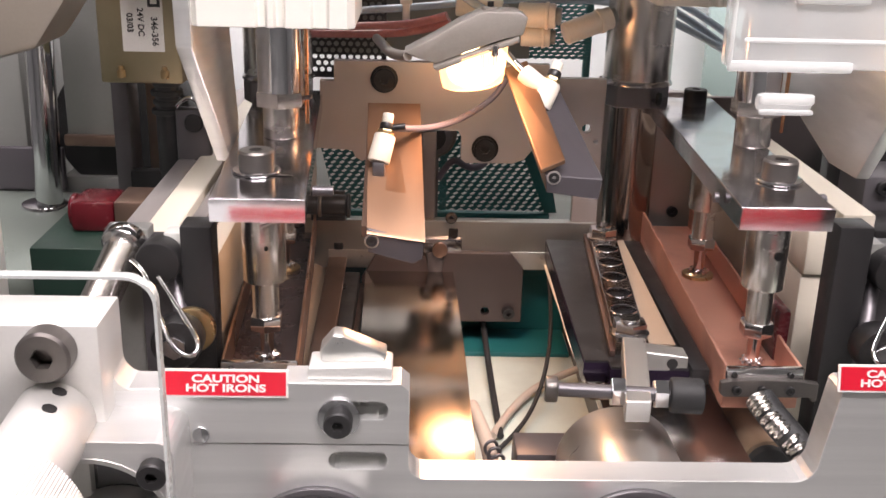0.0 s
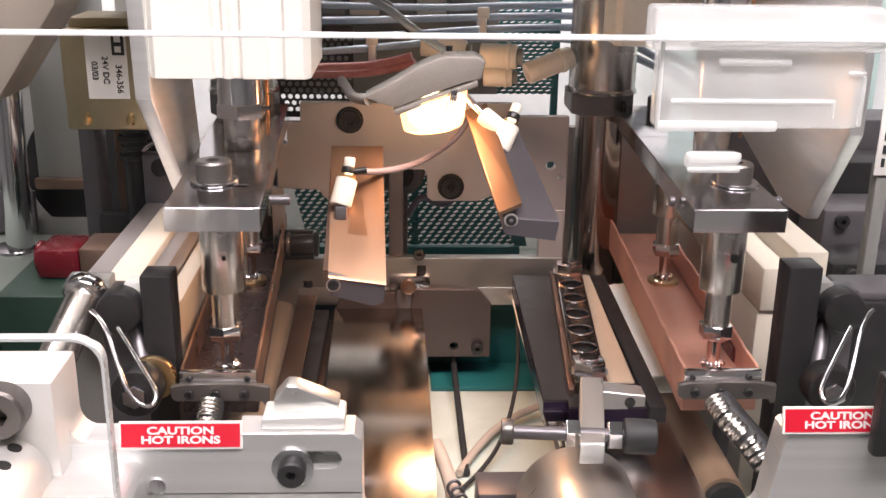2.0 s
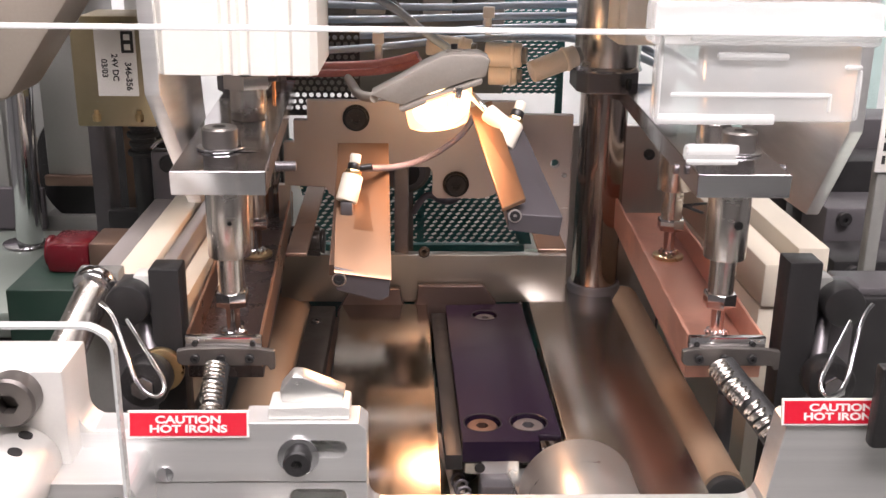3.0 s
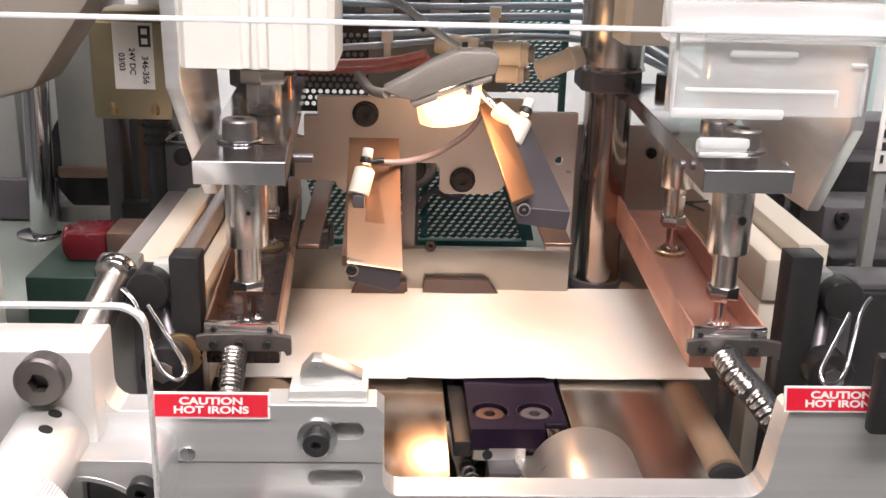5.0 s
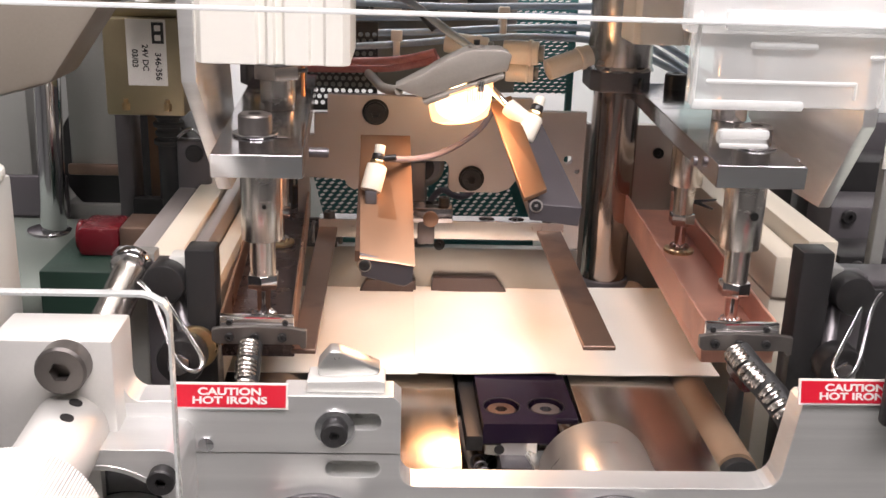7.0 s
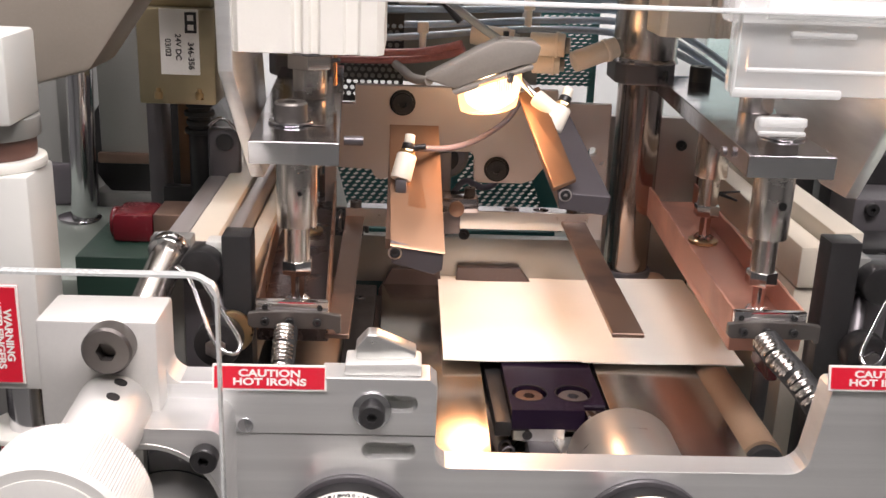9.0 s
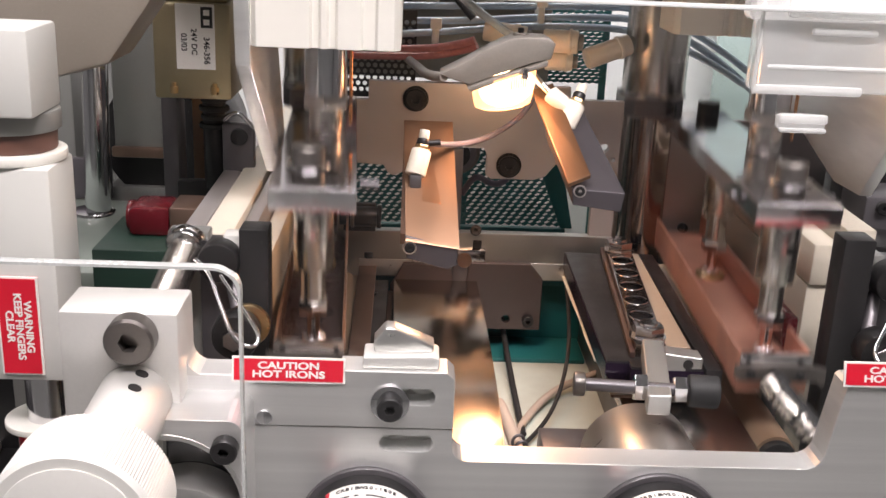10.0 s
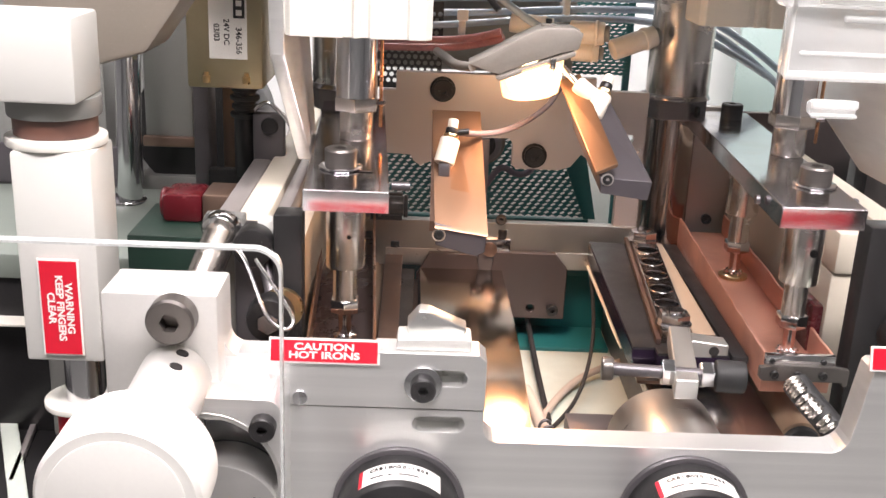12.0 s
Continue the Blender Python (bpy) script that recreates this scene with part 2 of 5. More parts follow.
def part(name, bm, material, parent=None, label="", smooth=True, o=None, bev=0.4):
    """One mesh object; bm is in millimetres of the place (of the unturned thing, if its thing is turned)."""
    own = list(o) if o is not None else (list(parent["o"]) if parent else [0, 0, 0])
    bmesh.ops.recalc_face_normals(bm, faces=bm.faces)
    base = Vector(own)
    for v in bm.verts:
        v.co = (v.co - base) * MM
    if smooth:
        for f in bm.faces:
            f.smooth = True
        for e in bm.edges:
            if len(e.link_faces) == 2 and e.calc_face_angle(0) > radians(32):
                e.smooth = False
    me = bpy.data.meshes.new(name)
    bm.to_mesh(me)
    bm.free()
    me.materials.append(material)
    ob = new(name, me)
    ob["o"] = [float(v) for v in own]
    if parent:
        ob.parent = parent
        po = Vector(parent["o"])
        if (base - po).length > 1e-6:
            ob.location = (base - po) * MM
    elif o is not None:
        ob.location = base * MM
    if label:
        ob["label"] = label
    if not smooth and bev:
        mod = ob.modifiers.new("worn_edges", "BEVEL")
        mod.width, mod.segments, mod.limit_method, mod.angle_limit = bev * MM, 2, "ANGLE", radians(40)
    return ob


def B():
    return bmesh.new()


def bevel(bm, geom, w, seg=2):
    edges = {e for v in geom for e in v.link_edges}
    bmesh.ops.bevel(bm, geom=list(edges), offset=w, segments=seg, profile=0.5, affect="EDGES", clamp_overlap=True)


def box(bm, x0, x1, y0, y1, z0, z1, w=0.6, turn=None):
    r = bmesh.ops.create_cube(bm, size=1)
    m = Matrix.Translation(((x0 + x1) / 2, (y0 + y1) / 2, (z0 + z1) / 2)) @ (turn or Matrix()) @ Matrix.Diagonal((abs(x1 - x0), abs(y1 - y0), abs(z1 - z0), 1))
    bmesh.ops.transform(bm, matrix=m, verts=r["verts"])
    if w:
        bevel(bm, r["verts"], w)
    return bm


def rod(bm, a, b, r, r2=None, n=28, w=0.0, caps=True):
    a, b = Vector(a), Vector(b)
    q = (b - a).to_track_quat("Z", "Y").to_matrix().to_4x4()
    g = bmesh.ops.create_cone(bm, cap_ends=caps, cap_tris=False, segments=n, radius1=r, radius2=r if r2 is None else r2, depth=(b - a).length)
    bmesh.ops.transform(bm, matrix=Matrix.Translation((a + b) / 2) @ q, verts=g["verts"])
    if w:
        rims = [e for e in {e for v in g["verts"] for e in v.link_edges} if any(len(f.verts) > 4 for f in e.link_faces)]
        bmesh.ops.bevel(bm, geom=rims, offset=w, segments=2, profile=0.5, affect="EDGES", clamp_overlap=True)
    return bm


def prism(bm, pts, axis, a0, a1, w=0.0):
    """A flat outline swept along an axis. pts in the other two axes, in the order x, y, z."""
    def at(p, h):
        return {"x": (h, p[0], p[1]), "y": (p[0], h, p[1]), "z": (p[0], p[1], h)}[axis]
    lo = [bm.verts.new(at(p, a0)) for p in pts]
    hi = [bm.verts.new(at(p, a1)) for p in pts]
    n = len(pts)
    bm.faces.new(lo)
    bm.faces.new(hi[::-1])
    for i in range(n):
        bm.faces.new((lo[i], hi[i], hi[(i + 1) % n], lo[(i + 1) % n]))
    if w:
        bmesh.ops.recalc_face_normals(bm, faces=bm.faces)
        bevel(bm, lo + hi, w)
    return bm


def holed(bm, outer, holes, axis, a0, a1):
    """A plate with round or slotted holes right through it."""
    def at(p, h):
        return Vector({"x": (h, p[0], p[1]), "y": (p[0], h, p[1]), "z": (p[0], p[1], h)}[axis])
    es = []
    for loop in [outer, *holes]:
        vs = [bm.verts.new(at(p, a0)) for p in loop]
        es += [bm.edges.new((vs[i], vs[(i + 1) % len(vs)])) for i in range(len(vs))]
    g = bmesh.ops.triangle_fill(bm, use_beauty=True, use_dissolve=False, edges=es)
    faces = [f for f in g["geom"] if isinstance(f, bmesh.types.BMFace)]
    ext = bmesh.ops.extrude_face_region(bm, geom=faces)
    d = at((0, 0), a1) - at((0, 0), a0)
    bmesh.ops.translate(bm, vec=d, verts=[v for v in ext["geom"] if isinstance(v, bmesh.types.BMVert)])
    return bm


def circle(cx, cy, r, n=24):
    return [(cx + r * math.cos(2 * math.pi * i / n), cy + r * math.sin(2 * math.pi * i / n)) for i in range(n)]


def slot(x0, x1, z, r, n=8):
    right = [(x1 - r + r * math.cos(a), z + r * math.sin(a)) for a in np.linspace(-math.pi / 2, math.pi / 2, n)]
    left = [(x0 + r - r * math.cos(a), z - r * math.sin(a)) for a in np.linspace(-math.pi / 2, math.pi / 2, n)]
    return right + left


def tube(name, pts, r, material, parent=None, label="", cyclic=False):
    """A round tube along a smooth line, as a mesh."""
    cu = bpy.data.curves.new(name, "CURVE")
    cu.dimensions, cu.bevel_depth, cu.bevel_resolution, cu.resolution_u = "3D", r * MM, 3, 8
    cu.use_fill_caps = True
    sp = cu.splines.new("NURBS")
    sp.points.add(len(pts) - 1)
    own = Vector(parent["o"]) if parent else Vector((0, 0, 0))
    for p, q in zip(sp.points, pts):
        p.co = (*((Vector(q) - own) * MM), 1)
    sp.order_u, sp.use_endpoint_u, sp.use_cyclic_u = 3, True, cyclic
    tmp = bpy.data.objects.new(name, cu)
    me = bpy.data.meshes.new_from_object(tmp)
    bpy.data.objects.remove(tmp)
    bpy.data.curves.remove(cu)
    me.materials.clear()
    me.materials.append(material)
    for p in me.polygons:
        p.use_smooth = True
    ob = new(name, me)
    ob["o"] = [float(v) for v in own]
    if parent:
        ob.parent = parent
    if label:
        ob["label"] = label
    return ob


def words(name, body, size, at, material, parent, rx=90, ry=0, rz=0, align="CENTER", space=1.0, wide=1.0, bold=0.00006):
    cu = bpy.data.curves.new(name, "FONT")
    cu.body, cu.size, cu.align_x, cu.align_y, cu.extrude, cu.space_line = body, size * MM, align, "CENTER", 0.00012, space
    cu.offset = bold
    tmp = bpy.data.objects.new(name, cu)
    me = bpy.data.meshes.new_from_object(tmp)
    bpy.data.objects.remove(tmp)
    bpy.data.curves.remove(cu)
    me.materials.clear()
    me.materials.append(material)
    ob = new(name, me)
    own = Vector(parent["o"])
    ob.parent = parent
    ob.matrix_local = Matrix.Translation((Vector(at) - own) * MM) @ pose(0, 0, 0, rx, ry, rz) @ Matrix.Diagonal((wide, 1, 1, 1))
    return ob


def cap_screw(parent, at, way, r, h, name="cap_screw", material=None, washer=0.0):
    """Socket head cap screw: at is the seat, way points out of the surface."""
    d = Vector(way).normalized()
    q = d.to_track_quat("Z", "Y").to_matrix().to_4x4()
    bm = B()
    n = 30
    loops = []
    for rr, hh, k in ((r, 0, 0), (r, h - 0.12 * r, 0), (r * 0.9, h, 0), (r * 0.42, h, 1), (r * 0.42, h * 0.35, 1)):
        ring = []
        for i in range(n):
            a = 2 * math.pi * i / n
            s = rr
            if k:
                s = rr * math.cos(math.pi / 6) / math.cos((a % (math.pi / 3)) - math.pi / 6)
            ring.append(bm.verts.new((s * math.cos(a), s * math.sin(a), hh)))
        loops.append(ring)
    for u, v in zip(loops, loops[1:]):
        for i in range(n):
            bm.faces.new((u[i], u[(i + 1) % n], v[(i + 1) % n], v[i]))
    bm.faces.new(loops[-1])
    bm.faces.new(loops[0][::-1])
    bmesh.ops.transform(bm, matrix=Matrix.Translation(at) @ q, verts=bm.verts)
    ob = part(name, bm, material or BLACK, parent)
    if washer:
        bm = rod(B(), at, Vector(at) + d * 1.4, washer, n=30, w=0.4)
        part("washer", bm, CHROME, parent, "bright zinc washer")
    return ob


def hex_nut(bm, at, way, r, h):
    d = Vector(way).normalized()
    rod(bm, at, Vector(at) + d * h, r, n=6, w=0.5)
    return bm


def label_plate(name, x0, x1, z0, z1, y, text, size, label, lean=0, rz_text=0, wide=1.4):
    t = thing(name, ((x0 + x1) / 2, y, z0), label, "sign")
    part("backing", box(B(), x0, x1, y - 0.9, y, z0, z1, 0.15), LABWHITE, t, "white engraved edge", smooth=False)
    part("face", box(B(), x0 + 0.8, x1 - 0.8, y - 1.15, y - 0.9, z0 + 0.8, z1 - 0.8, 0), REDLAB, t, "red enamel face", smooth=False, bev=0)
    part("back_layer", box(B(), x0 + 0.2, x1 - 0.2, y, y + 0.6, z0 + 0.2, z1 - 0.2, 0.1), REDLAB, t, "red plastic back", smooth=False)
    cx, cz = (x0 + x1) / 2, (z0 + z1) / 2
    words("lettering", text, size, (cx, y - 1.25, cz), LABWHITE, t, 90, rz_text, 0, space=0.9, wide=wide, bold=0.00012)
    if lean:
        t.rotation_euler[0] = radians(lean)
    return t


# ---------------------------------------------------------------- the room, its shell unseen and added for reflections and bounced light


def room():
    for name, v in {"floor": (-2600, 2600, -2600, 2600, -1000, -950), "ceiling": (-2600, 2600, -2600, 2600, 1650, 1700),
                    "wall_north": (-2600, 2600, 2600, 2700, -950, 1650), "wall_south": (-2600, 2600, -2700, -2600, -950, 1650),
                    "wall_east": (2600, 2700, -2600, 2600, -950, 1650), "wall_west": (-2700, -2600, -2600, 2600, -950, 1650)}.items():
        tagged(part(name, box(B(), *v, 0), FLOORM if name == "floor" else WALL, smooth=False), "unseen plain painted " + name.split("_")[0] + " of the workshop", name.split("_")[0], kind="structure")
    for x, y, sx, sy in ((220, -620, 1700, 660), (-200, 700, 1400, 360)):
        t = thing("ceiling_light", (x, y, 1650), "white ceiling fluorescent fitting, switched on", "lamp", "ceiling lights")
        part("frame", box(B(), x - sx / 2, x + sx / 2, y - sy / 2, y + sy / 2, 1600, 1650, 4), WHITE, t)
        part("diffuser", box(B(), x - sx / 2 + 30, x + sx / 2 - 30, y - sy / 2 + 30, y + sy / 2 - 30, 1590, 1600, 0), TUBEGLOW, t)
    st = thing("machine_stand", (60, 180, -950), "grey steel machine stand on the floor", "stand")
    part("cabinet", box(B(), -320, 420, -60, 520, -950, -32, 4), GREYBOX, st)


room()

# ---------------------------------------------------------------- machine bed and back


def bed():
    tagged(part("machine_bed", box(B(), -70, 430, -20, 540, -32, -5, 1.5), BED, smooth=False), "pale green painted machine bed", "bed", kind="structure")
    tagged(part("backdrop_panel", box(B(), -420, 520, 520, 532, -5, 420, 1), BACKWHITE, smooth=False), "white painted panel behind the machine", "panel", kind="structure")
    tagged(part("side_tray", box(B(), -330, -70.5, -20, 540, -32, -20, 1.5), BLACK, smooth=False), "black sheet beside the machine bed", "tray", kind="structure")
    for (xa, ya), (xb, yb), w, m, lab in (((-186, 95), (-205, 210), 1.6, PLATE, "thin white strip lying on the black tray"), ((-172, 70), (-250, 246), 5.0, BED, "pale green painted strip lying on the black tray")):
        st = thing("tray_strip", (xa, ya, -20), lab, "strip")
        part("strip", prism(B(), [(xa - w, ya), (xa + w, ya), (xb + w, yb), (xb - w, yb)], "z", -20, -16, 0.5), m, st)
    t = thing("bed_beam", (70, 290, -5), "teal painted beam under the back plate", "beam", kind="structure")
    part("web", box(B(), -60, 165, 286, 296, -5, 43, 1), TEAL, t)
    part("flange", box(B(), -60, 165, 280, 286, 36, 43, 1), TEAL, t)
    # flat teal strip added on the bed to extend the web's face downwards
    part("added_skirt", box(B(), 72, 137, 250, 285.6, -5, -2, 0.6), TEAL, t)


def shiny_bar():
    t = thing("slide_bar", (45, 140, -5), "scratched polished steel slide bar, turned down at its near end", "bar")
    prof, z = [(262, 45), (180, 45)], 45.0
    for k in range(16):
        yy = 170 - 10 * k
        z -= 10 * math.tan(radians(15 * min(1, (k + 0.5) / 11)))
        prof.append((yy - 10 + 10, z))
    prof += [(20, 0), (262, 30)]
    bm = B()
    prism(bm, [(p[0], p[1]) for p in prof], "x", 18, 70)
    for v in bm.verts:
        v.co.x += (v.co.y - 60) * -0.018
    part("bar", bm, BARPOL, t)
    part("support", box(B(), 30, 58, 120, 255, -5, 30, 1), DARKSTEEL, t)
    t = thing("slide_rail", (5, 150, -5), "dark steel slide rail beside the polished bar", "rail")
    part("rail", box(B(), -4, 11, 50, 262, -5, 44, 0.8), BLACK, t)
    part("lip", box(B(), 11, 14, 50, 262, 30, 37, 0.5), BROWNSTEEL, t)
    cap_screw(t, (1.5, 110, 44), (0, 0, 1), 3.4, 1.6)
    cap_screw(t, (1.5, 236, 44), (0, 0, 1), 3.4, 1.6)
    t = thing("bed_plate", (165, 170, -5), "polished steel bed plate with cloudy reflections", "plate")
    bm = prism(B(), [(127, 38), (181, 36), (181, 300), (129, 300)], "z", 38, 44.6, 0.5)
    part("plate", bm, BEDPOL, t)
    part("web", box(B(), 138, 166, 60, 290, -5, 38, 1), DARKSTEEL, t)
    for x, r in ((-20, 15), (191.5, 9.6)):
        t = thing("press_pad", (x, 170, -5), "tan padded roll on a dark block under the hot iron", "pad", "press pads")
        part("block", box(B(), x - 9, x + 9, 64, 290, -5, 29, 0.6), DARKSTEEL, t)
        part("pad", rod(B(), (x, 62, 47 - r), (x, 290, 47 - r), r, n=40), TAN, t)
        part("end_cap", rod(B(), (x, 57, 46.6 - r), (x, 62, 46.6 - r), r - 0.6, n=40, w=1.5), RUBBER, t, "black end cap")


def chevron_plate():
    t = thing("stop_plate", (60, 262, -5), "dark steel stop plate with a notch and a clipped corner", "plate")
    out = [(12, 0), (12, 40), (20, 55), (50, 55), (51, 47), (53, 43), (58, 43), (60, 47), (61, 57), (100, 57), (108, 47), (108, 13), (70, 13), (70, 0)]
    bm = holed(B(), out, [circle(86, 20, 2.6, 16)], "y", 261, 266)
    part("plate", bm, BROWNPLATE, t, smooth=False)
    part("foot", box(B(), 12, 70, 266, 280, -5, 12, 1), DARKSTEEL, t)
    cap_screw(t, (100, 261, 20), (0, -1, 0), 3.6, 4.5)


def back_plate():
    t = thing("back_plate", (70, 270, 43), "grey steel back plate with a large cut-out, bolted upright", "plate")
    top = [(-18, 117), (-18, 143), (-12, 143), (-12, 156), (-4, 156), (-4, 167.5), (118, 167.5), (118, 160), (151, 160), (151, 104), (140, 104),
           (136, 112), (118, 116), (112, 120), (106, 112), (99, 109.5), (72, 109.5), (69, 112), (69, 125), (67, 128.5), (30, 128.5), (28, 117), (18, 112), (12, 109.5), (8, 112), (6, 116)]
    bm = holed(B(), top, [slot(138.5, 144, 131, 2.6), circle(147, 124, 1.5, 12)], "y", 270, 276)
    part("upper_plate", bm, PLATE, t, smooth=False)
    bm = box(B(), 136, 151, 270, 276, 74, 104, 0.3)
    part("right_leg", bm, PLATE, t, smooth=False)
    part("sill", box(B(), -22, 151, 268, 276, 44, 74.5, 0.8), SILLSTEEL, t)
    part("left_leg", box(B(), -22, -15, 270, 276, 74, 117, 0.3), PLATE, t, smooth=False)
    for x, z in ((24.4, 157.6), (82.9, 118.4)):
        # near-black disc paints the shaded gap of the counterbore
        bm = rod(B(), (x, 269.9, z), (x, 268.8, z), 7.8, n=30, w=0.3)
        part("counterbore_ring", bm, HOLESHADE, t)
        cap_screw(t, (x, 269.4, z), (0, -1, 0), 6.4, 3.5)
    t2 = thing("stop_bracket", (70, 268, 57), "slotted dark bracket with a small set screw", "bracket")
    part("arm", box(B(), 46.5, 55, 272.5, 279, 74, 127, 0.8), DARKSTEEL, t2)
    for x in (60,):
        cap_screw(t2, (64.5, 268.5, 76), (0, -1, 0.4), 3.4, 5)


def expanded_mesh(name, x0, x1, z0, z1, y, pw, ph, gap, material, skew=0.0, lean=0.0):
    """Expanded metal: wavy strands that touch at staggered bonds, with slanting lens-shaped slits between. gap is half a slit's height."""
    vs, fs = [], []
    step = pw / 8
    n = int((x1 - x0) / step)
    rows = int((z1 - z0) / ph)

    def slit(r, x):
        u = ((x - x0) / pw + 0.5 * (r % 2)) % 1.0
        return gap * max(0.0, math.sin(math.pi * min(1.0, max(0.0, (u - 0.12) / 0.76)))) ** 0.6, 0.5 * gap * math.sin(2 * math.pi * (u - 0.5)) * 0.9
    for r in range(rows):
        base = len(vs)
        za, zb = z0 + r * ph, z0 + (r + 1) * ph
        for i in range(n + 1):
            x = x0 + i * step
            (ha, ta), (hb, tb) = slit(r, x), slit(r + 1, x)
            for z, dep in ((za + ta + ha, 0.0), (zb + tb - hb, 0.5), (zb + tb - hb, 1.3), (za + ta + ha, 0.8)):
                vs.append((x + skew * (z1 - z), y + dep + lean * (z - z0), z))
        for i in range(n):
            a, b = base + 4 * i, base + 4 * i + 4
            for k in range(4):
                fs.append((a + k, b + k, b + (k + 1) % 4, a + (k + 1) % 4))
    me = bpy.data.meshes.new(name)
    me.from_pydata([tuple(c * MM for c in v) for v in vs], [], fs)
    me.materials.append(material)
    return me


def rear_plates():
    t = thing("rear_plate", (195, 312, -5), "grey steel plate standing behind the guide post", "plate")
    part("plate", box(B(), 153, 219, 310, 316, -5, 146, 0.6), PLATE, t, smooth=False)
    part("dark_screen", box(B(), 219.4, 300, 316, 322, -5, 142, 0.6), BROWNPLATE, t, "dark browned screen")
    for z in (70, 128):
        cap_screw(t, (206, 310, z), (0, -1, 0), 3.4, 3)
    k = thing("black_roller", (-7, 262, 80), "black ringed roller lying beside the guide plate", "roller")
    for xa, xb, r, m in ((-20, -13, 5.6, BLACK), (-13, -11, 7.0, WORNBLACK), (-11, 3, 6.2, BLACK), (3, 5.5, 7.2, BLACK)):
        part("ring", rod(B(), (xa, 262, 85), (xb, 262, 85), r, n=32, w=0.6), m, k)
    part("bracket", box(B(), -18, 2, 266, 270, 74, 92, 0.6), BLACK, k)


def cut_out_fittings():
    """A pulley and a bent hose between the back plate and the mesh."""
    p = thing("small_pulley", (53.5, 320, 100), "dark grooved pulley behind the back plate", "pulley")
    for ya, yb, r, m in ((316, 320, 8.5, BLACK), (320, 326, 12.5, DARKSTEEL), (326, 332, 15.5, WORNBLACK)):
        part("flange", rod(B(), (53.5, ya, 113), (53.5, yb, 113), r, n=36, w=0.8), m, p)
    part("stand", box(B(), 49, 58, 332, 338, -5, 124, 0.8), DARKSTEEL, p)
    tagged(tube("air_hose", [(58, 326, 84), (62, 325, 92), (68, 324, 98), (76, 325, 92), (84, 325, 92), (90, 326, 98), (88, 330, 112)], 2.2, LEAD), "bent grey-blue hose behind the back plate", "hose", "hoses above the back plate")


def meshes():
    t = thing("mesh_guard", (60, 320, -5), "teal expanded-metal mesh guard behind the back plate", "mesh guard")
    for nm, a in (("mesh_panel", (-29, 117, 51, 124, 366, 5.8, 2.85, 0.98, TEAL, 0.26, 0.1)),):
        me = expanded_mesh(nm, *a)
        ob = new(nm, me)
        ob.parent = t
        ob.location = -Vector(t["o"]) * MM
        tagged(ob, kind="stuff")
    part("frame", box(B(), -36, 136, 364, 370, 44, 49.5, 0.6), TEAL, t)
    part("post", box(B(), -36, -30, 364, 370, -5, 128, 0.6), TEAL, t)
    part("side_strip", prism(B(), [(112, 100), (130, 100), (141, 50), (132.5, 50)], "y", 365, 372, 0.3), TEAL, t)
    t = thing("upper_mesh_guard", (120, 400, 120), "teal expanded-metal mesh guard, high behind the hoses", "mesh guard")
    me = expanded_mesh("mesh_panel", 62, 162, 150, 260, 400, 5.2, 2.6, 0.5, TEAL)
    ob = new("mesh_panel", me)
    ob.parent = t
    ob.location = -Vector(t["o"]) * MM
    tagged(ob, kind="stuff")
    part("post", box(B(), 158, 163, 401, 405, -5, 262, 0.5), TEAL, t)
    part("post", box(B(), 61, 66, 401, 405, -5, 262, 0.5), TEAL, t)
    t = thing("perforated_strip", (0, 300, 120), "black perforated metal strip with round holes", "strip")
    holes = []
    for r in range(12):
        for c in range(10):
            holes.append(circle(-20 + c * 4.4 + (r % 2) * 2.2, 152 + r * 4.0, 1.55, 10))
    part("sheet", holed(B(), [(-26, 147), (24, 147), (24, 204), (-26, 204)], holes, "y", 330, 331), BLACK, t, smooth=False, bev=0)
    part("post", box(B(), -30, -26, 328, 334, -5, 204, 0.4), BLACK, t)


# ---------------------------------------------------------------- front of the machine


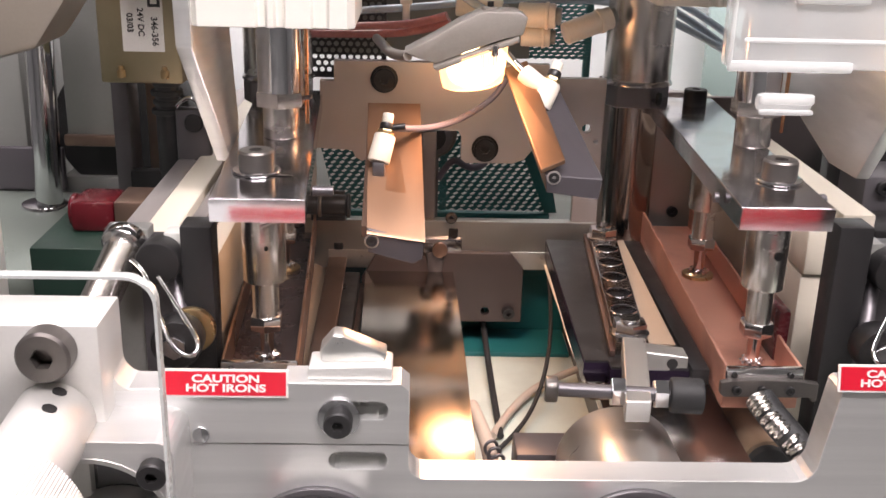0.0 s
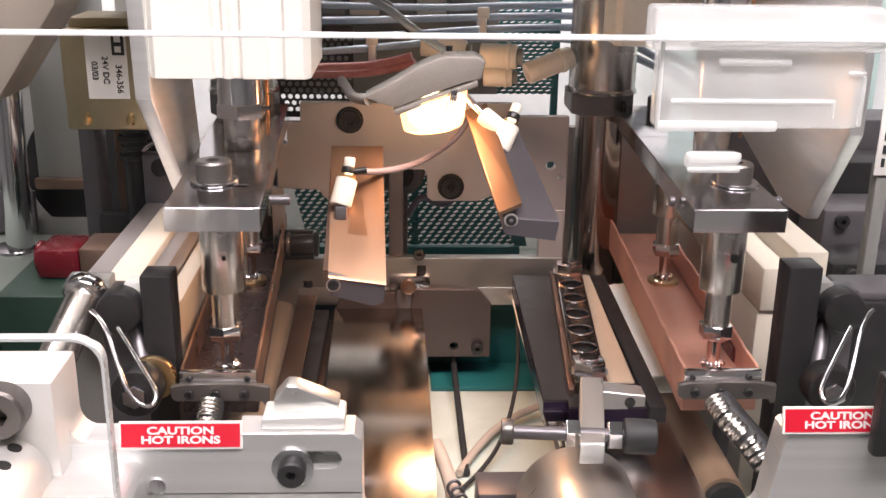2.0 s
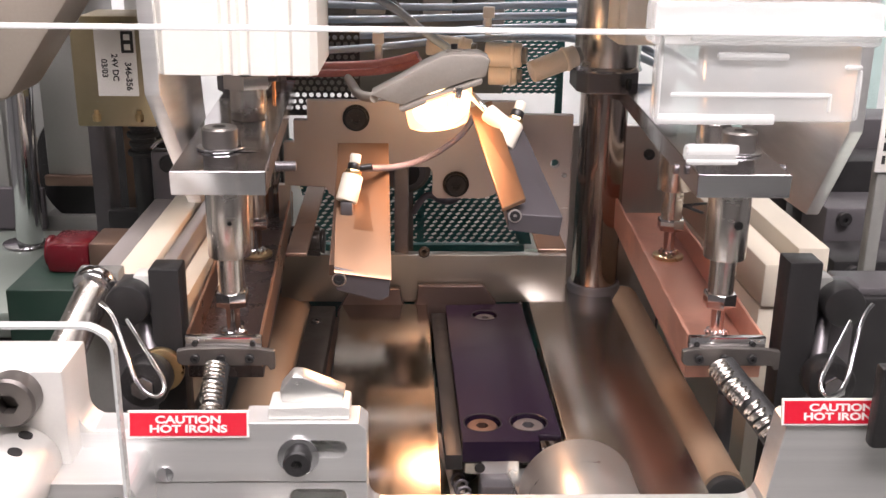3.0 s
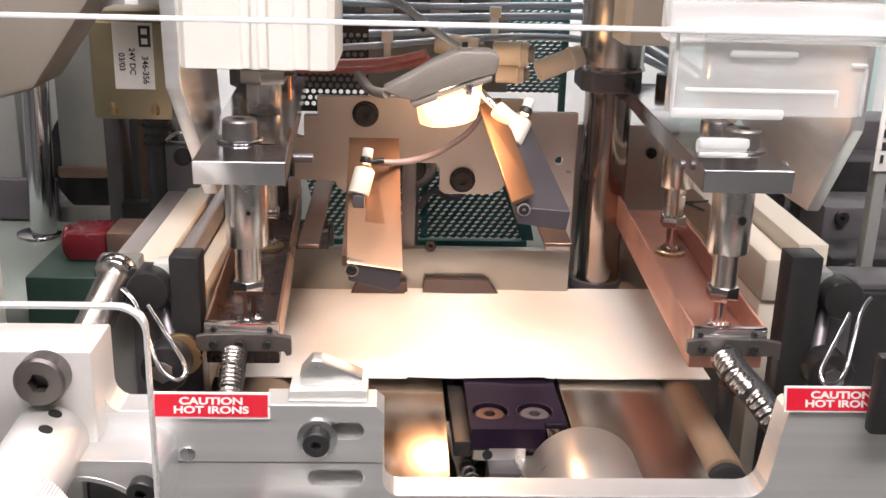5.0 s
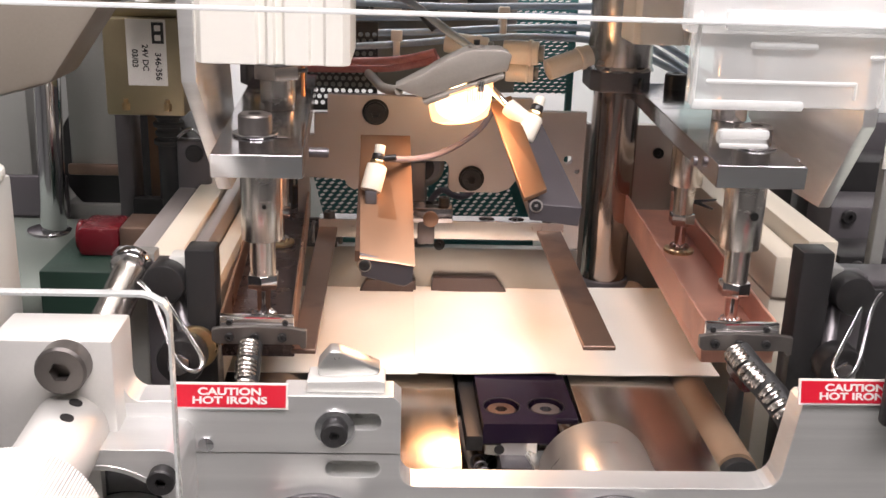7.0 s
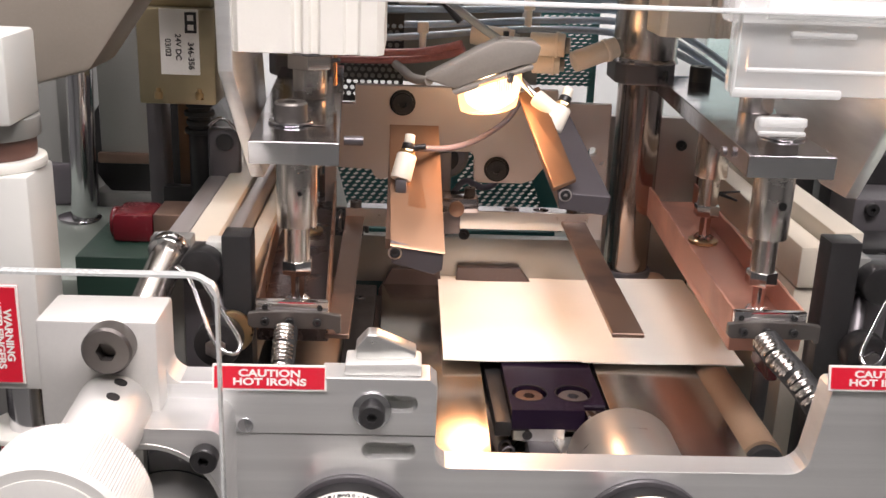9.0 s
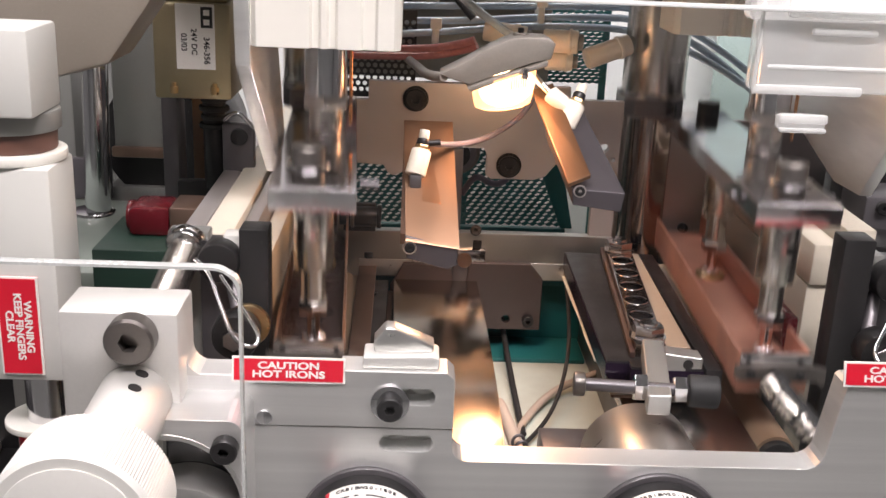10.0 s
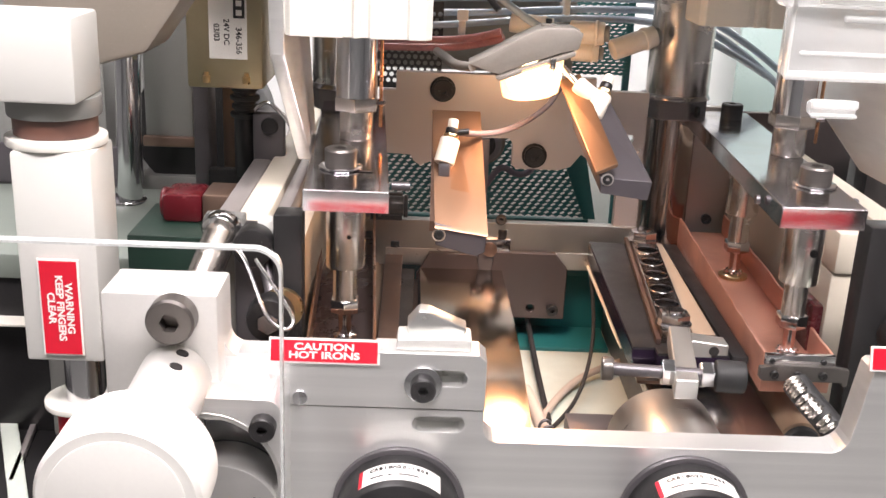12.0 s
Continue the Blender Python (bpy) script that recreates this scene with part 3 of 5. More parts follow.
def front_plate():
    t = thing("front_plate", (80, 8, -5), "brushed aluminium front plate with a wide U-shaped opening", "plate")

    def arc(cx, cz, r, a0, a1, n=6):
        return [(cx + r * math.cos(radians(a)), cz + r * math.sin(radians(a))) for a in np.linspace(a0, a1, n)]
    lower = [(-66, -5), (262, -5), (262, 103), (191.5, 103), (190, 101.5), *arc(178, 74, 8, 0, -90), *arc(47, 72, 6, -90, -180), (41, 79.6), (-62, 79.6), (-66, 79.6)]
    part("lower_plate", holed(B(), lower, [slot(13.3, 33.6, 73.2, 3.4)], "y", 0, 13.4), ALU, t, smooth=False)
    upper = [(-62, 80), (41, 80), (41, 100.5), (38, 103.2), (-2, 103.2), (-2, 100.4), (-56, 100.4), (-62, 103)]
    part("upper_bar", holed(B(), upper, [slot(11, 33.8, 93, 3.3)], "y", -0.6, 13.4), ALU, t, smooth=False)
    part("slot_floor", box(B(), 8, 36, 9, 12, 68, 98, 0), ALU_Y, t, "shadowed floor of the slots")
    cap_screw(t, (16.9, -0.6, 90.6), (0, -1, 0), 4.9, 7, washer=7.4)
    bm = rod(B(), (-30.2, -0.6, 83.4), (-30.2, -1.6, 83.4), 3.0, n=24, w=0.9)
    part("drilled_hole", bm, CHROME, t, "small countersunk hole")
    for x, z in ((9.0, 36.8), (123.0, 36.8)):
        a = thing("rotary_actuator", (x, -20, z), "black round pneumatic rotary actuator with a white label", "actuator", "rotary actuators")
        part("body", rod(B(), (x, 0, z), (x, -26, z), 24.4, n=64, w=1.5), BLACK, a)
        part("flange", rod(B(), (x, 0, z), (x, -3, z), 26.5, n=64, w=0.6), DARKSTEEL, a)
        bm = B()
        n = 24
        ring = []
        for yy in (-10, -22):
            ring.append([bm.verts.new((x + 24.6 * math.sin(b), yy, z + 24.6 * math.cos(b))) for b in np.linspace(radians(-38), radians(40), n)])
        for i in range(n - 1):
            bm.faces.new((ring[0][i], ring[0][i + 1], ring[1][i + 1], ring[1][i]))
        ob = part("label", bm, LABWHITE, a, "white paper label")
        for k, (txt, off, sz) in enumerate((("CRB1BW20-180S", -13.0, 2.7),)):
            for i, ch in enumerate(txt):
                b = radians(-25 + i * 4.2)
                words("character", ch, sz, (x + 24.68 * math.sin(b), off, z + 24.68 * math.cos(b)), INK, ob, 0, math.degrees(b), 0)
        for b0, b1 in ((-26, -14), (-10, -6), (0, 18)):
            bm = B()
            r2 = [[bm.verts.new((x + 24.7 * math.sin(b), yy, z + 24.7 * math.cos(b))) for b in np.linspace(radians(b0), radians(b1), 8)] for yy in (-17.6, -18.6)]
            for i in range(7):
                bm.faces.new((r2[0][i], r2[0][i + 1], r2[1][i + 1], r2[1][i]))
            part("print_line", bm, INK, ob)
        bm = B()
        r2 = [[bm.verts.new((x + 24.7 * math.sin(b), yy, z + 24.7 * math.cos(b))) for b in np.linspace(radians(-38), radians(-34), 4)] for yy in (-10.2, -21.8)]
        for i in range(3):
            bm.faces.new((r2[0][i], r2[0][i + 1], r2[1][i + 1], r2[1][i]))
        part("stripe", bm, REDLAB, ob)
    # guide wedge on top of the bar
    w = thing("guide_wedge", (18, 8, 103), "cast aluminium guide wedge on the front bar", "guide")
    bm = prism(B(), [(6, 103.2), (35, 103.2), (35, 107.5), (32, 108.5), (6.5, 107.6)], "y", 2, 16, 0.8)
    part("base", bm, MATTALU, w)
    bm = prism(B(), [(10.5, 107.4), (32.5, 108.2), (33, 110.8), (18, 117.2), (14.5, 117.4), (10, 112)], "y", 7, 16, 0.8)
    part("wedge", bm, ALU_Y, w)
    label_plate("caution_sign", -42, 0, 97.9, 107.6, -0.8, "CAUTION\nHOT IRONS", 3.6, "red and white sign reading caution hot irons on the front bar", lean=-14)
    label_plate("caution_sign", 187.5, 229.5, 102.4, 112.1, -0.8, "CAUTION\nHOT IRONS", 3.6, "red and white sign reading caution hot irons, partly hidden", lean=-14)


def left_bracket():
    t = thing("clamp_bracket", (-80, 0, -5), "white cast clamp bracket with a large socket screw", "bracket")
    part("body", box(B(), -100.5, -58.5, -12, 14, 78, 128.5, 1.2), MATTALU, t)
    fil = [(-58.6, 99.8), (-51.6, 99.8)] + [(-51.6 - 7 * math.sin(radians(a)), 107 - 7 * math.cos(radians(a))) for a in range(0, 91, 15)]
    part("fillet", prism(B(), fil, "y", -0.8, 13.4), MATTALU, t)
    part("foot", box(B(), -104, -66, -10, 14, -5, 78, 1.0), MATTALU, t)
    cap_screw(t, (-74.2, -12, 120.3), (0, -1, 0), 8.8, 8, material=WORNBLACK)
    part("boss", rod(B(), (-74.5, -12, 96), (-74.5, -62, 93), 13.2, n=40, w=0.8), MATTALU, t)
    for yy in (-18, -28):
        c = Vector((-74.5 + 13.2 * math.sin(0.32), yy, 96 + (yy + 12) * 0.06 + 13.2 * math.cos(0.32)))
        d = Vector((math.sin(0.32), 0, math.cos(0.32)))
        # no drilling here: a dark disc paints the hole's shade
        part("pin_hole", rod(B(), c - d, c + d * 0.25, 2.3, n=18), HOLESHADE, t)
    k = thing("knurled_knob", (-75, -75, 92), "white knurled adjusting knob on the clamp shaft", "knob")
    bm = B()
    n = 300
    loops = []
    for yy, r in ((-60, 25), (-60.6, 26), (-84, 26), (-86, 24.5), (-86, 0.01)):
        loops.append([bm.verts.new((-75.8 + (r - (0.28 if (i % 2 and r > 25.5) else 0)) * math.cos(2 * math.pi * i / n), yy, 88.5 + (r - (0.28 if (i % 2 and r > 25.5) else 0)) * math.sin(2 * math.pi * i / n))) for i in range(n)])
    for u, v in zip(loops, loops[1:]):
        for i in range(n):
            bm.faces.new((u[i], u[(i + 1) % n], v[(i + 1) % n], v[i]))
    bm.faces.new(loops[0])
    part("grip", bm, CASTWHITE, k)
    part("end_face", rod(B(), (-75.8, -86, 88.5), (-75.8, -86.8, 88.5), 21.5, n=64, w=0.4), CASTWHITE, k, "smooth turned end face")
    part("collar", rod(B(), (-75.4, -56, 91), (-75.4, -60, 90.6), 16, n=48, w=0.6), CASTWHITE, k)
    m = thing("motor_flange", (-55, -14, 40), "aluminium motor flange with a dark bore on the front plate", "motor")
    out = [(-88, 30), (-36, 30), (-34, 32), *[(-40 + 6 * math.cos(radians(a)), 88 + 6 * math.sin(radians(a))) for a in range(0, 91, 15)], (-88, 94)]
    part("flange", holed(B(), out, [circle(-62, 60, 26.5, 48)], "y", -25, 0), ALU, m, smooth=False)
    part("rotor", rod(B(), (-62, -6, 60), (-62, -2, 60), 26.3, n=48), BORE, m)
    part("bore_ring", holed(B(), circle(-62, 60, 28.2, 60), [circle(-62, 60, 26.4, 60)], "y", -25.4, -24.8), ALU_Y, m, "bright turned rim of the bore", smooth=False)
    part("hub", rod(B(), (-57, -25.5, 44), (-57, -6, 44), 23, n=48, w=1), ALU_Y, m)
    cap_screw(m, (-40.5, -25, 84), (0, -1, 0), 4.8, 5)


def guard():
    t = thing("clear_guard", (100, -44, 66), "clear acrylic safety guard with bright polished edges", "guard")
    y0, y1 = -46, -42

    def arc(cx, cz, r, a0, a1, n=8):
        return [(cx + r * math.cos(radians(a)), cz + r * math.sin(radians(a))) for a in np.linspace(a0, a1, n)]
    out = [(-330, 157.6), *arc(-39.5, 149.6, 8, 90, 0), (-31.3, 20), (330, 20), (330, 244.3), (-330, 244.3)]
    bm = B()
    vs = [bm.verts.new((x, -44, z)) for x, z in out]
    bm.faces.new(vs)
    ob = part("sheet", bm, GUARD, t, smooth=False, bev=0)
    ob.visible_shadow = False
    line = [(-330, 157.6), *arc(-39.5, 149.6, 8, 90, 0), (-31.3, 20)]
    bm = B()
    a = [bm.verts.new((x, y0, z)) for x, z in line]
    b = [bm.verts.new((x, y1, z)) for x, z in line]
    c = [bm.verts.new((x + (0.9 if i > 4 else 0), y1, z + (0.9 if i <= 8 else 0))) for i, (x, z) in enumerate(line)]
    d = [bm.verts.new((x + (0.9 if i > 4 else 0), y0, z + (0.9 if i <= 8 else 0))) for i, (x, z) in enumerate(line)]
    for i in range(len(line) - 1):
        for p, q in ((a, b), (b, c), (c, d), (d, a)):
            bm.faces.new((p[i], p[i + 1], q[i + 1], q[i]))
    # pale grey strip in place of light caught by the cut edge
    part("cut_edge", bm, mat("painted_cut_edge_light", (0.50, 0.52, 0.51), 0.25, 0.0, 0.1, 40, 0.0, coat=0.6), t, "rounded cut edge with its caught light painted pale")
    part("top_edge", box(B(), -330, 330, -46, -42, 243.4, 244.6, 0.2), EDGE, t, "top edge with its caught light painted white")
    # hinge block of clear plastic in the guard's upper corner
    h = thing("guard_hinge", (160, -40, 218), "frosted clear plastic hinge block on the guard", "hinge")
    for nm, v in (("leaf", (124, 181, -42, -34, 219, 241)), ("knuckle", (122, 186, -42, -30, 240, 252)), ("pad", (133.5, 149, -42, -38, 207.5, 212.5))):
        o = part(nm, box(B(), *v, 1.6), MILKY, h)
        o.visible_shadow = False
    # pale bars paint the bright streaks reflected in the hinge
    for v in ((124, 158, -43, -41, 218.4, 221.4), (124, 125.2, -43, -41, 220, 247), (128, 173, -42.5, -40, 226.0, 227.4), (172.4, 173.6, -42.5, -40, 222, 227.4), (176, 181, -43, -41, 234, 235.4), (180, 181.2, -43, -41, 220, 234),
              (140, 160, -43.5, -40, 236.4, 238.6), (132, 184, -44, -38, 241.5, 247.5), (134, 149, -43, -41, 209.6, 212.6), (134, 149, -43, -41, 206.8, 208.4)):
        part("glare_streak", box(B(), *v, 0.9), GLARESTREAK, h)


def side_box():
    t = thing("square_air_cylinder", (-132, 52, -20), "white square air cylinder standing on a chrome rod", "cylinder")
    part("body", box(B(), -148, -116, 35.5, 66, 78, 167, 1.6), CASTWHITE, t)
    part("collar", rod(B(), (-135, 54, 167), (-135, 54, 171), 20, n=40, w=0.8), WHITE, t)
    part("seal", rod(B(), (-135, 54, 171), (-135, 54, 179), 16.5, n=40, w=0.8), mat("brown_seal", (0.16, 0.07, 0.05), 0.5, 0, 0.1, 50, 0.04), t)
    part("gland", rod(B(), (-135, 54, 179), (-135, 54, 187), 18.5, n=40, w=0.8), GREYBOX, t, "dark grey gland")
    part("head", box(B(), -175, -118.5, 31, 64, 187, 220, 1.6), CASTWHITE, t)
    part("rod", rod(B(), (-130.5, 54, -20), (-130.5, 54, 78), 8.6, n=32), CHROME, t)
    part("washer", rod(B(), (-133, 54, 50), (-133, 54, 53), 15.5, n=40, w=0.6), WHITE, t)
    part("bush", rod(B(), (-133, 54, 32), (-133, 54, 50), 10.5, n=28), REDLAB, t)
    label_plate("warning_sign", -140, -123.4, 81.5, 123.6, 35.0, "WARNING\nKEEP FINGERS\nCLEAR", 4.1, "red and white sign reading warning keep fingers clear", rz_text=90, wide=1.12)


bed()
shiny_bar()
chevron_plate()
back_plate()
rear_plates()
cut_out_fittings()
meshes()
front_plate()
left_bracket()
guard()
side_box()

# ---------------------------------------------------------------- moving press heads


def press_head(x, yaw, side):
    """A press plate on two columns with a hot iron beneath it, drawn in the raised position."""
    h = thing("press_unit", (x, 65, 172), "steel press head carrying a heat-browned hot iron", "press", "press heads")

    def sk(bm):
        for v in bm.verts:
            v.co.x += (v.co.y - 65) * math.tan(radians(yaw))
        return bm

    def X(dx, y):
        return x + dx + (y - 65) * math.tan(radians(yaw))
    out = [(x - 18.6, 65), (x + 18.4, 65), (x + 18.4, 282), (x - 18.6, 282)]
    part("plate", sk(holed(B(), out, [slot(x + 3.5, x + 11.5, 98, 1.8)], "z", 167.4, 177)), STEEL, h, "ground steel plate, bright front edge", smooth=False)
    part("front_edge", sk(prism(B(), [(65, 167.6), (64.9, 167.6), (63.8, 176.8), (65, 176.8)], "x", x - 18.4, x + 18.2)), CHROME, h, "bright polished front edge")
    bx = -3.5 if side < 0 else 7
    cap_screw(h, (X(bx, 104), 104, 177), (0, 0, 1), 7.4, 9.5, material=WORNBLACK, washer=10)
    if side > 0:
        cap_screw(h, (X(4, 262), 262, 177), (0, 0, 1), 6.5, 9)
    bm = B()
    for i in range(14):
        rod(bm, (x + 18.4 + i * 0.6, 96, 171.5), (x + 19.0 + i * 0.6, 96, 171.5), 1.9 if i % 2 else 2.3, n=16)
    part("set_screw", bm, DARKSTEEL, h)
    part("set_screw", rod(B(), (x - 18.6, 96, 171.5), (x - 20.5, 96, 171.5), 2.2, n=16), DARKSTEEL, h)
    # columns
    for y, nm in ((93, "front_column"), (205, "back_column")):
        cx = X(-0.5 if side < 0 else 2.5, y)
        bm = B()
        rod(bm, (cx, y, 133.5), (cx, y, 167.4), 9.0, n=36, w=0.5)
        rod(bm, (cx, y, 116), (cx, y, 133.5), 5.6, n=30)
        c = part("column", bm, TURNED, h, "turned steel stepped column")
        bm = hex_nut(B(), (cx, y, 111), (0, 0, 1), 7.2, 6.5)
        part("nut", bm, CHROME, c)
        part("cross_hole", rod(B(), (cx + 2.0, y - 8.6, 150), (cx + 2.2, y - 9.3, 150), 1.9 if side > 0 else 0.9, n=14), HOLESHADE, c)
        if y > 150:
            part("base_disc", rod(B(), (cx, y, 95), (cx, y, 97), 8.4, n=30, w=0.4), BRASS, c)
        bm = B()
        rod(bm, (cx, y, 95), (cx, y, 111), 3.0, n=20)
        for k in range(6):
            a = k * 1.05
            bmesh.ops.create_icosphere(bm, subdivisions=1, radius=2.0, matrix=Matrix.Translation((cx + 4 * math.cos(a), y + 4 * math.sin(a), 98)))
        part("weld", bm, CHROME, c, "bright weld spatter at the foot")
    # iron: open channel with worn lips
    ix0, ix1 = (x - 17, x + 14) if side < 0 else (x - 16, x + 16)
    iron = part("iron", sk(box(B(), ix0, ix1, 68, 292, 88, 95, 0.8)), IRONFLOOR if side < 0 else IRONSALMON, h, "heat-browned iron block")
    for xa, xb in ((ix0 - 0.2, ix0 + 1.2), (ix1 - 1.2, ix1 + 0.2)):
        bm = B()
        n = 40
        top = [(68 + i * 224 / n, 107.5 + 0.9 * noise.noise((i * 0.55, xa * 0.3, 1.3))) for i in range(n + 1)]
        prism(bm, [(68, 93)] + top + [(292, 93)], "x", xa, xb)
        part("lip", sk(bm), IRONSALMON if side > 0 else LIP, iron, "worn sheet-metal lip", smooth=False)
    part("end_plate", sk(box(B(), ix0, ix1, 64.6, 68, 102.5, 108, 0.5)), CHROME, h, "bright end plate")
    bm = B()
    prism(bm, [(ix0 - 3, 103), (ix0 + 2, 104), (x, 104.4), (ix1 - 2, 104), (ix1 + 5.5, 102.8), (ix1 + 5.5, 95), (ix1 + 3.5, 94.5), (ix1 + 2.5, 96.5), (ix0 - 1, 96.5), (ix0 - 3, 98)], "y", 61.5, 64.6)
    part("front_bracket", bm, WORNBLACK, h, "dark bent bracket", smooth=False)
    for dx in (-12.5, -2, 9.5):
        cap_screw(h, (x + dx, 61.5, 100), (0, -1, 0), 1.9, 1.8)
    for dx in (-13, 10.5):
        cap_screw(h, (x + dx, 64.6, 105.2), (0, -1, 0), 1.2, 1.0)
    # armoured lead
    d = 1 if side > 0 else -0.35
    line = [(x - 3, 60, 97), (x - 2 + d * 3, 52, 92), (x + d * 8, 44, 86), (x + d * 17, 32, 74), (x + d * 20, 26, 60)]
    tube("heater_lead", line, 6.2 if side > 0 else 4.6, RUBBER, h, "black sleeved heater lead")
    bm = B()
    big = 4.4 if side > 0 else 4.6
    aside = Vector((-3.0, -2.6, 2.0)) if side > 0 else Vector((-0.9, -1.3, 0.9))
    for i in range(15):
        f = i / 14 * 2.7
        k = min(int(f), 2)
        q = (Vector(line[k + 1]) - Vector(line[k])).normalized()
        p = Vector(line[k]).lerp(Vector(line[k + 1]), f - k) + aside
        if i % 5 != 4:
            rod(bm, p, p + q * 1.5, big, n=24, w=0.5)
            rod(bm, p + q * 1.5, p + q * 2.4, big * 0.8, n=20)
    part("spring_sleeve", bm, TURNED, h, "bright steel spring sleeve")
    # push rod to the air cylinder
    cy = 168
    cx = X(2.5 if side < 0 else 12, cy)
    part("sleeve", rod(B(), (cx, cy, 177), (cx, cy, 192), 8.6, n=32, w=0.5), TURNED, h)
    part("lock_nut", hex_nut(B(), (cx, cy, 192), (0, 0, 1), 12, 7), TURNED, h)
    part("push_rod", rod(B(), (cx, cy, 199), (cx, cy, 262), 10.6, n=40), CHROME, h, "chromed push rod")
    part("copper_strip", rod(B(), (cx + 12.6, cy - 3, 184), (cx + 12.6, cy - 3, 262), 0.9, n=10), ORANGEWIRE, h, "bright copper strip")
    part("strip_bracket", rod(B(), (cx + 9, cy - 3, 196), (cx + 15, cy - 5, 197), 1.0, n=10), DARKSTEEL, h)
    # guide sleeve and clamp on the post
    px, py = (172.5, 292) if side > 0 else (-37, 285)
    bm = prism(B(), [(px - 14, py - 17), (px + 5, py - 17), (px + 18, py - 8), (px + 18, py + 20), (px - 19, py + 20), (px - 19, py - 8)], "z", 171.5, 184, 1.2)
    part("post_clamp", bm, DARKSTEEL, h, "split clamp on the guide post", smooth=False)
    part("clamp_screw", rod(B(), (px + 10, py - 14, 178), (px + 11.5, py - 15, 178), 2.6, n=18), HOLESHADE, h)
    part("guide_sleeve", rod(B(), (px, py, 184), (px, py, 262), 19.5, n=48, w=0.8), TURNED, h, "bright turned guide sleeve")
    part("weld_bead", rod(B(), (px, py, 183.8), (px, py, 187), 21, 19.6, n=30, w=0.5), STEEL, h)
    return h


def static_supports():
    for side, px, py in ((1, 172.5, 292), (-1, -37, 285)):
        t = thing("guide_post", (px, py, -5), "bright round steel guide post with dark pits", "post", "guide posts")
        part("post", rod(B(), (px, py, -5), (px, py, 268), 14.5, n=48), POST, t)
        part("bush", rod(B(), (px, py, -5), (px, py, 50), 16.5, n=40, w=1), DARKSTEEL, t)
        for k in range(3):
            # pits are dark dots, their depth painted black
            part("pit", rod(B(), (px + 1.5 + k * 0.3, py - 12.7, 86 + k * 6), (px + 1.6 + k * 0.3, py - 13.3, 86.6 + k * 6), 0.8, n=8), HOLESHADE, t)
    # pneumatic cylinders hanging from the top beam
    b = thing("top_beam", (70, 190, 262), "white painted beam across the top of the machine", "beam")
    part("beam", box(B(), -120, 300, 150, 330, 268, 300, 2), CASTWHITE, b)
    for sx in (-112, 286):
        part("leg", box(B(), sx - 8, sx + 8, 330, 346, -5, 300, 1.5), CASTWHITE, b)
    for x0, x1, yb in ((-52, 16, 120), (168, 236, 236)):
        c = thing("air_cylinder", ((x0 + x1) / 2, yb + 34, 205), "white ribbed pneumatic cylinder body", "cylinder", "press cylinders")
        bm = B()
        prof = [(x0, yb + 4), (x0 + 3, yb), (x0 + 27, yb), (x0 + 28, yb + 2.5), (x0 + 31, yb + 2.5), (x0 + 32, yb), (x0 + 34.5, yb), (x0 + 35.5, yb + 2.5), (x0 + 38.5, yb + 2.5), (x0 + 39.5, yb),
                (x0 + 50, yb), (x0 + 51, yb + 1.6), (x0 + 56.5, yb + 1.6), (x0 + 57.5, yb), (x1 - 3, yb), (x1, yb + 4), (x1, yb + 66), (x0, yb + 66)]
        prism(bm, prof, "z", 205, 268)
        part("body", bm, WHITE, c, smooth=False)
        part("gland", rod(B(), ((x0 + x1) / 2, yb + 40, 203), ((x0 + x1) / 2, yb + 40, 205.2), 12, n=36), BLACK, c)
    def lean_gusset(bm):
        for v in bm.verts:
            v.co.x += max(0.0, 204 - v.co.z) * 0.17
        return bm
    g = thing("side_gusset", (-50, 140, 136), "brushed aluminium side gusset tapering downwards", "gusset")
    part("plate", lean_gusset(prism(B(), [(122, 268), (196, 268), (186, 152), (172, 141), (150, 140), (122, 196)], "x", -60, -53, 0.8)), ALU, g)
    g = thing("side_gusset", (214, 140, 136), "brushed aluminium side gusset tapering downwards", "gusset")
    part("plate", prism(B(), [(66, 268), (215, 268), (205, 172), (128, 150), (98, 151), (66, 194)], "x", 226, 232, 0.8), ALU, g)


# ---------------------------------------------------------------- guides, lamp, fittings in the middle


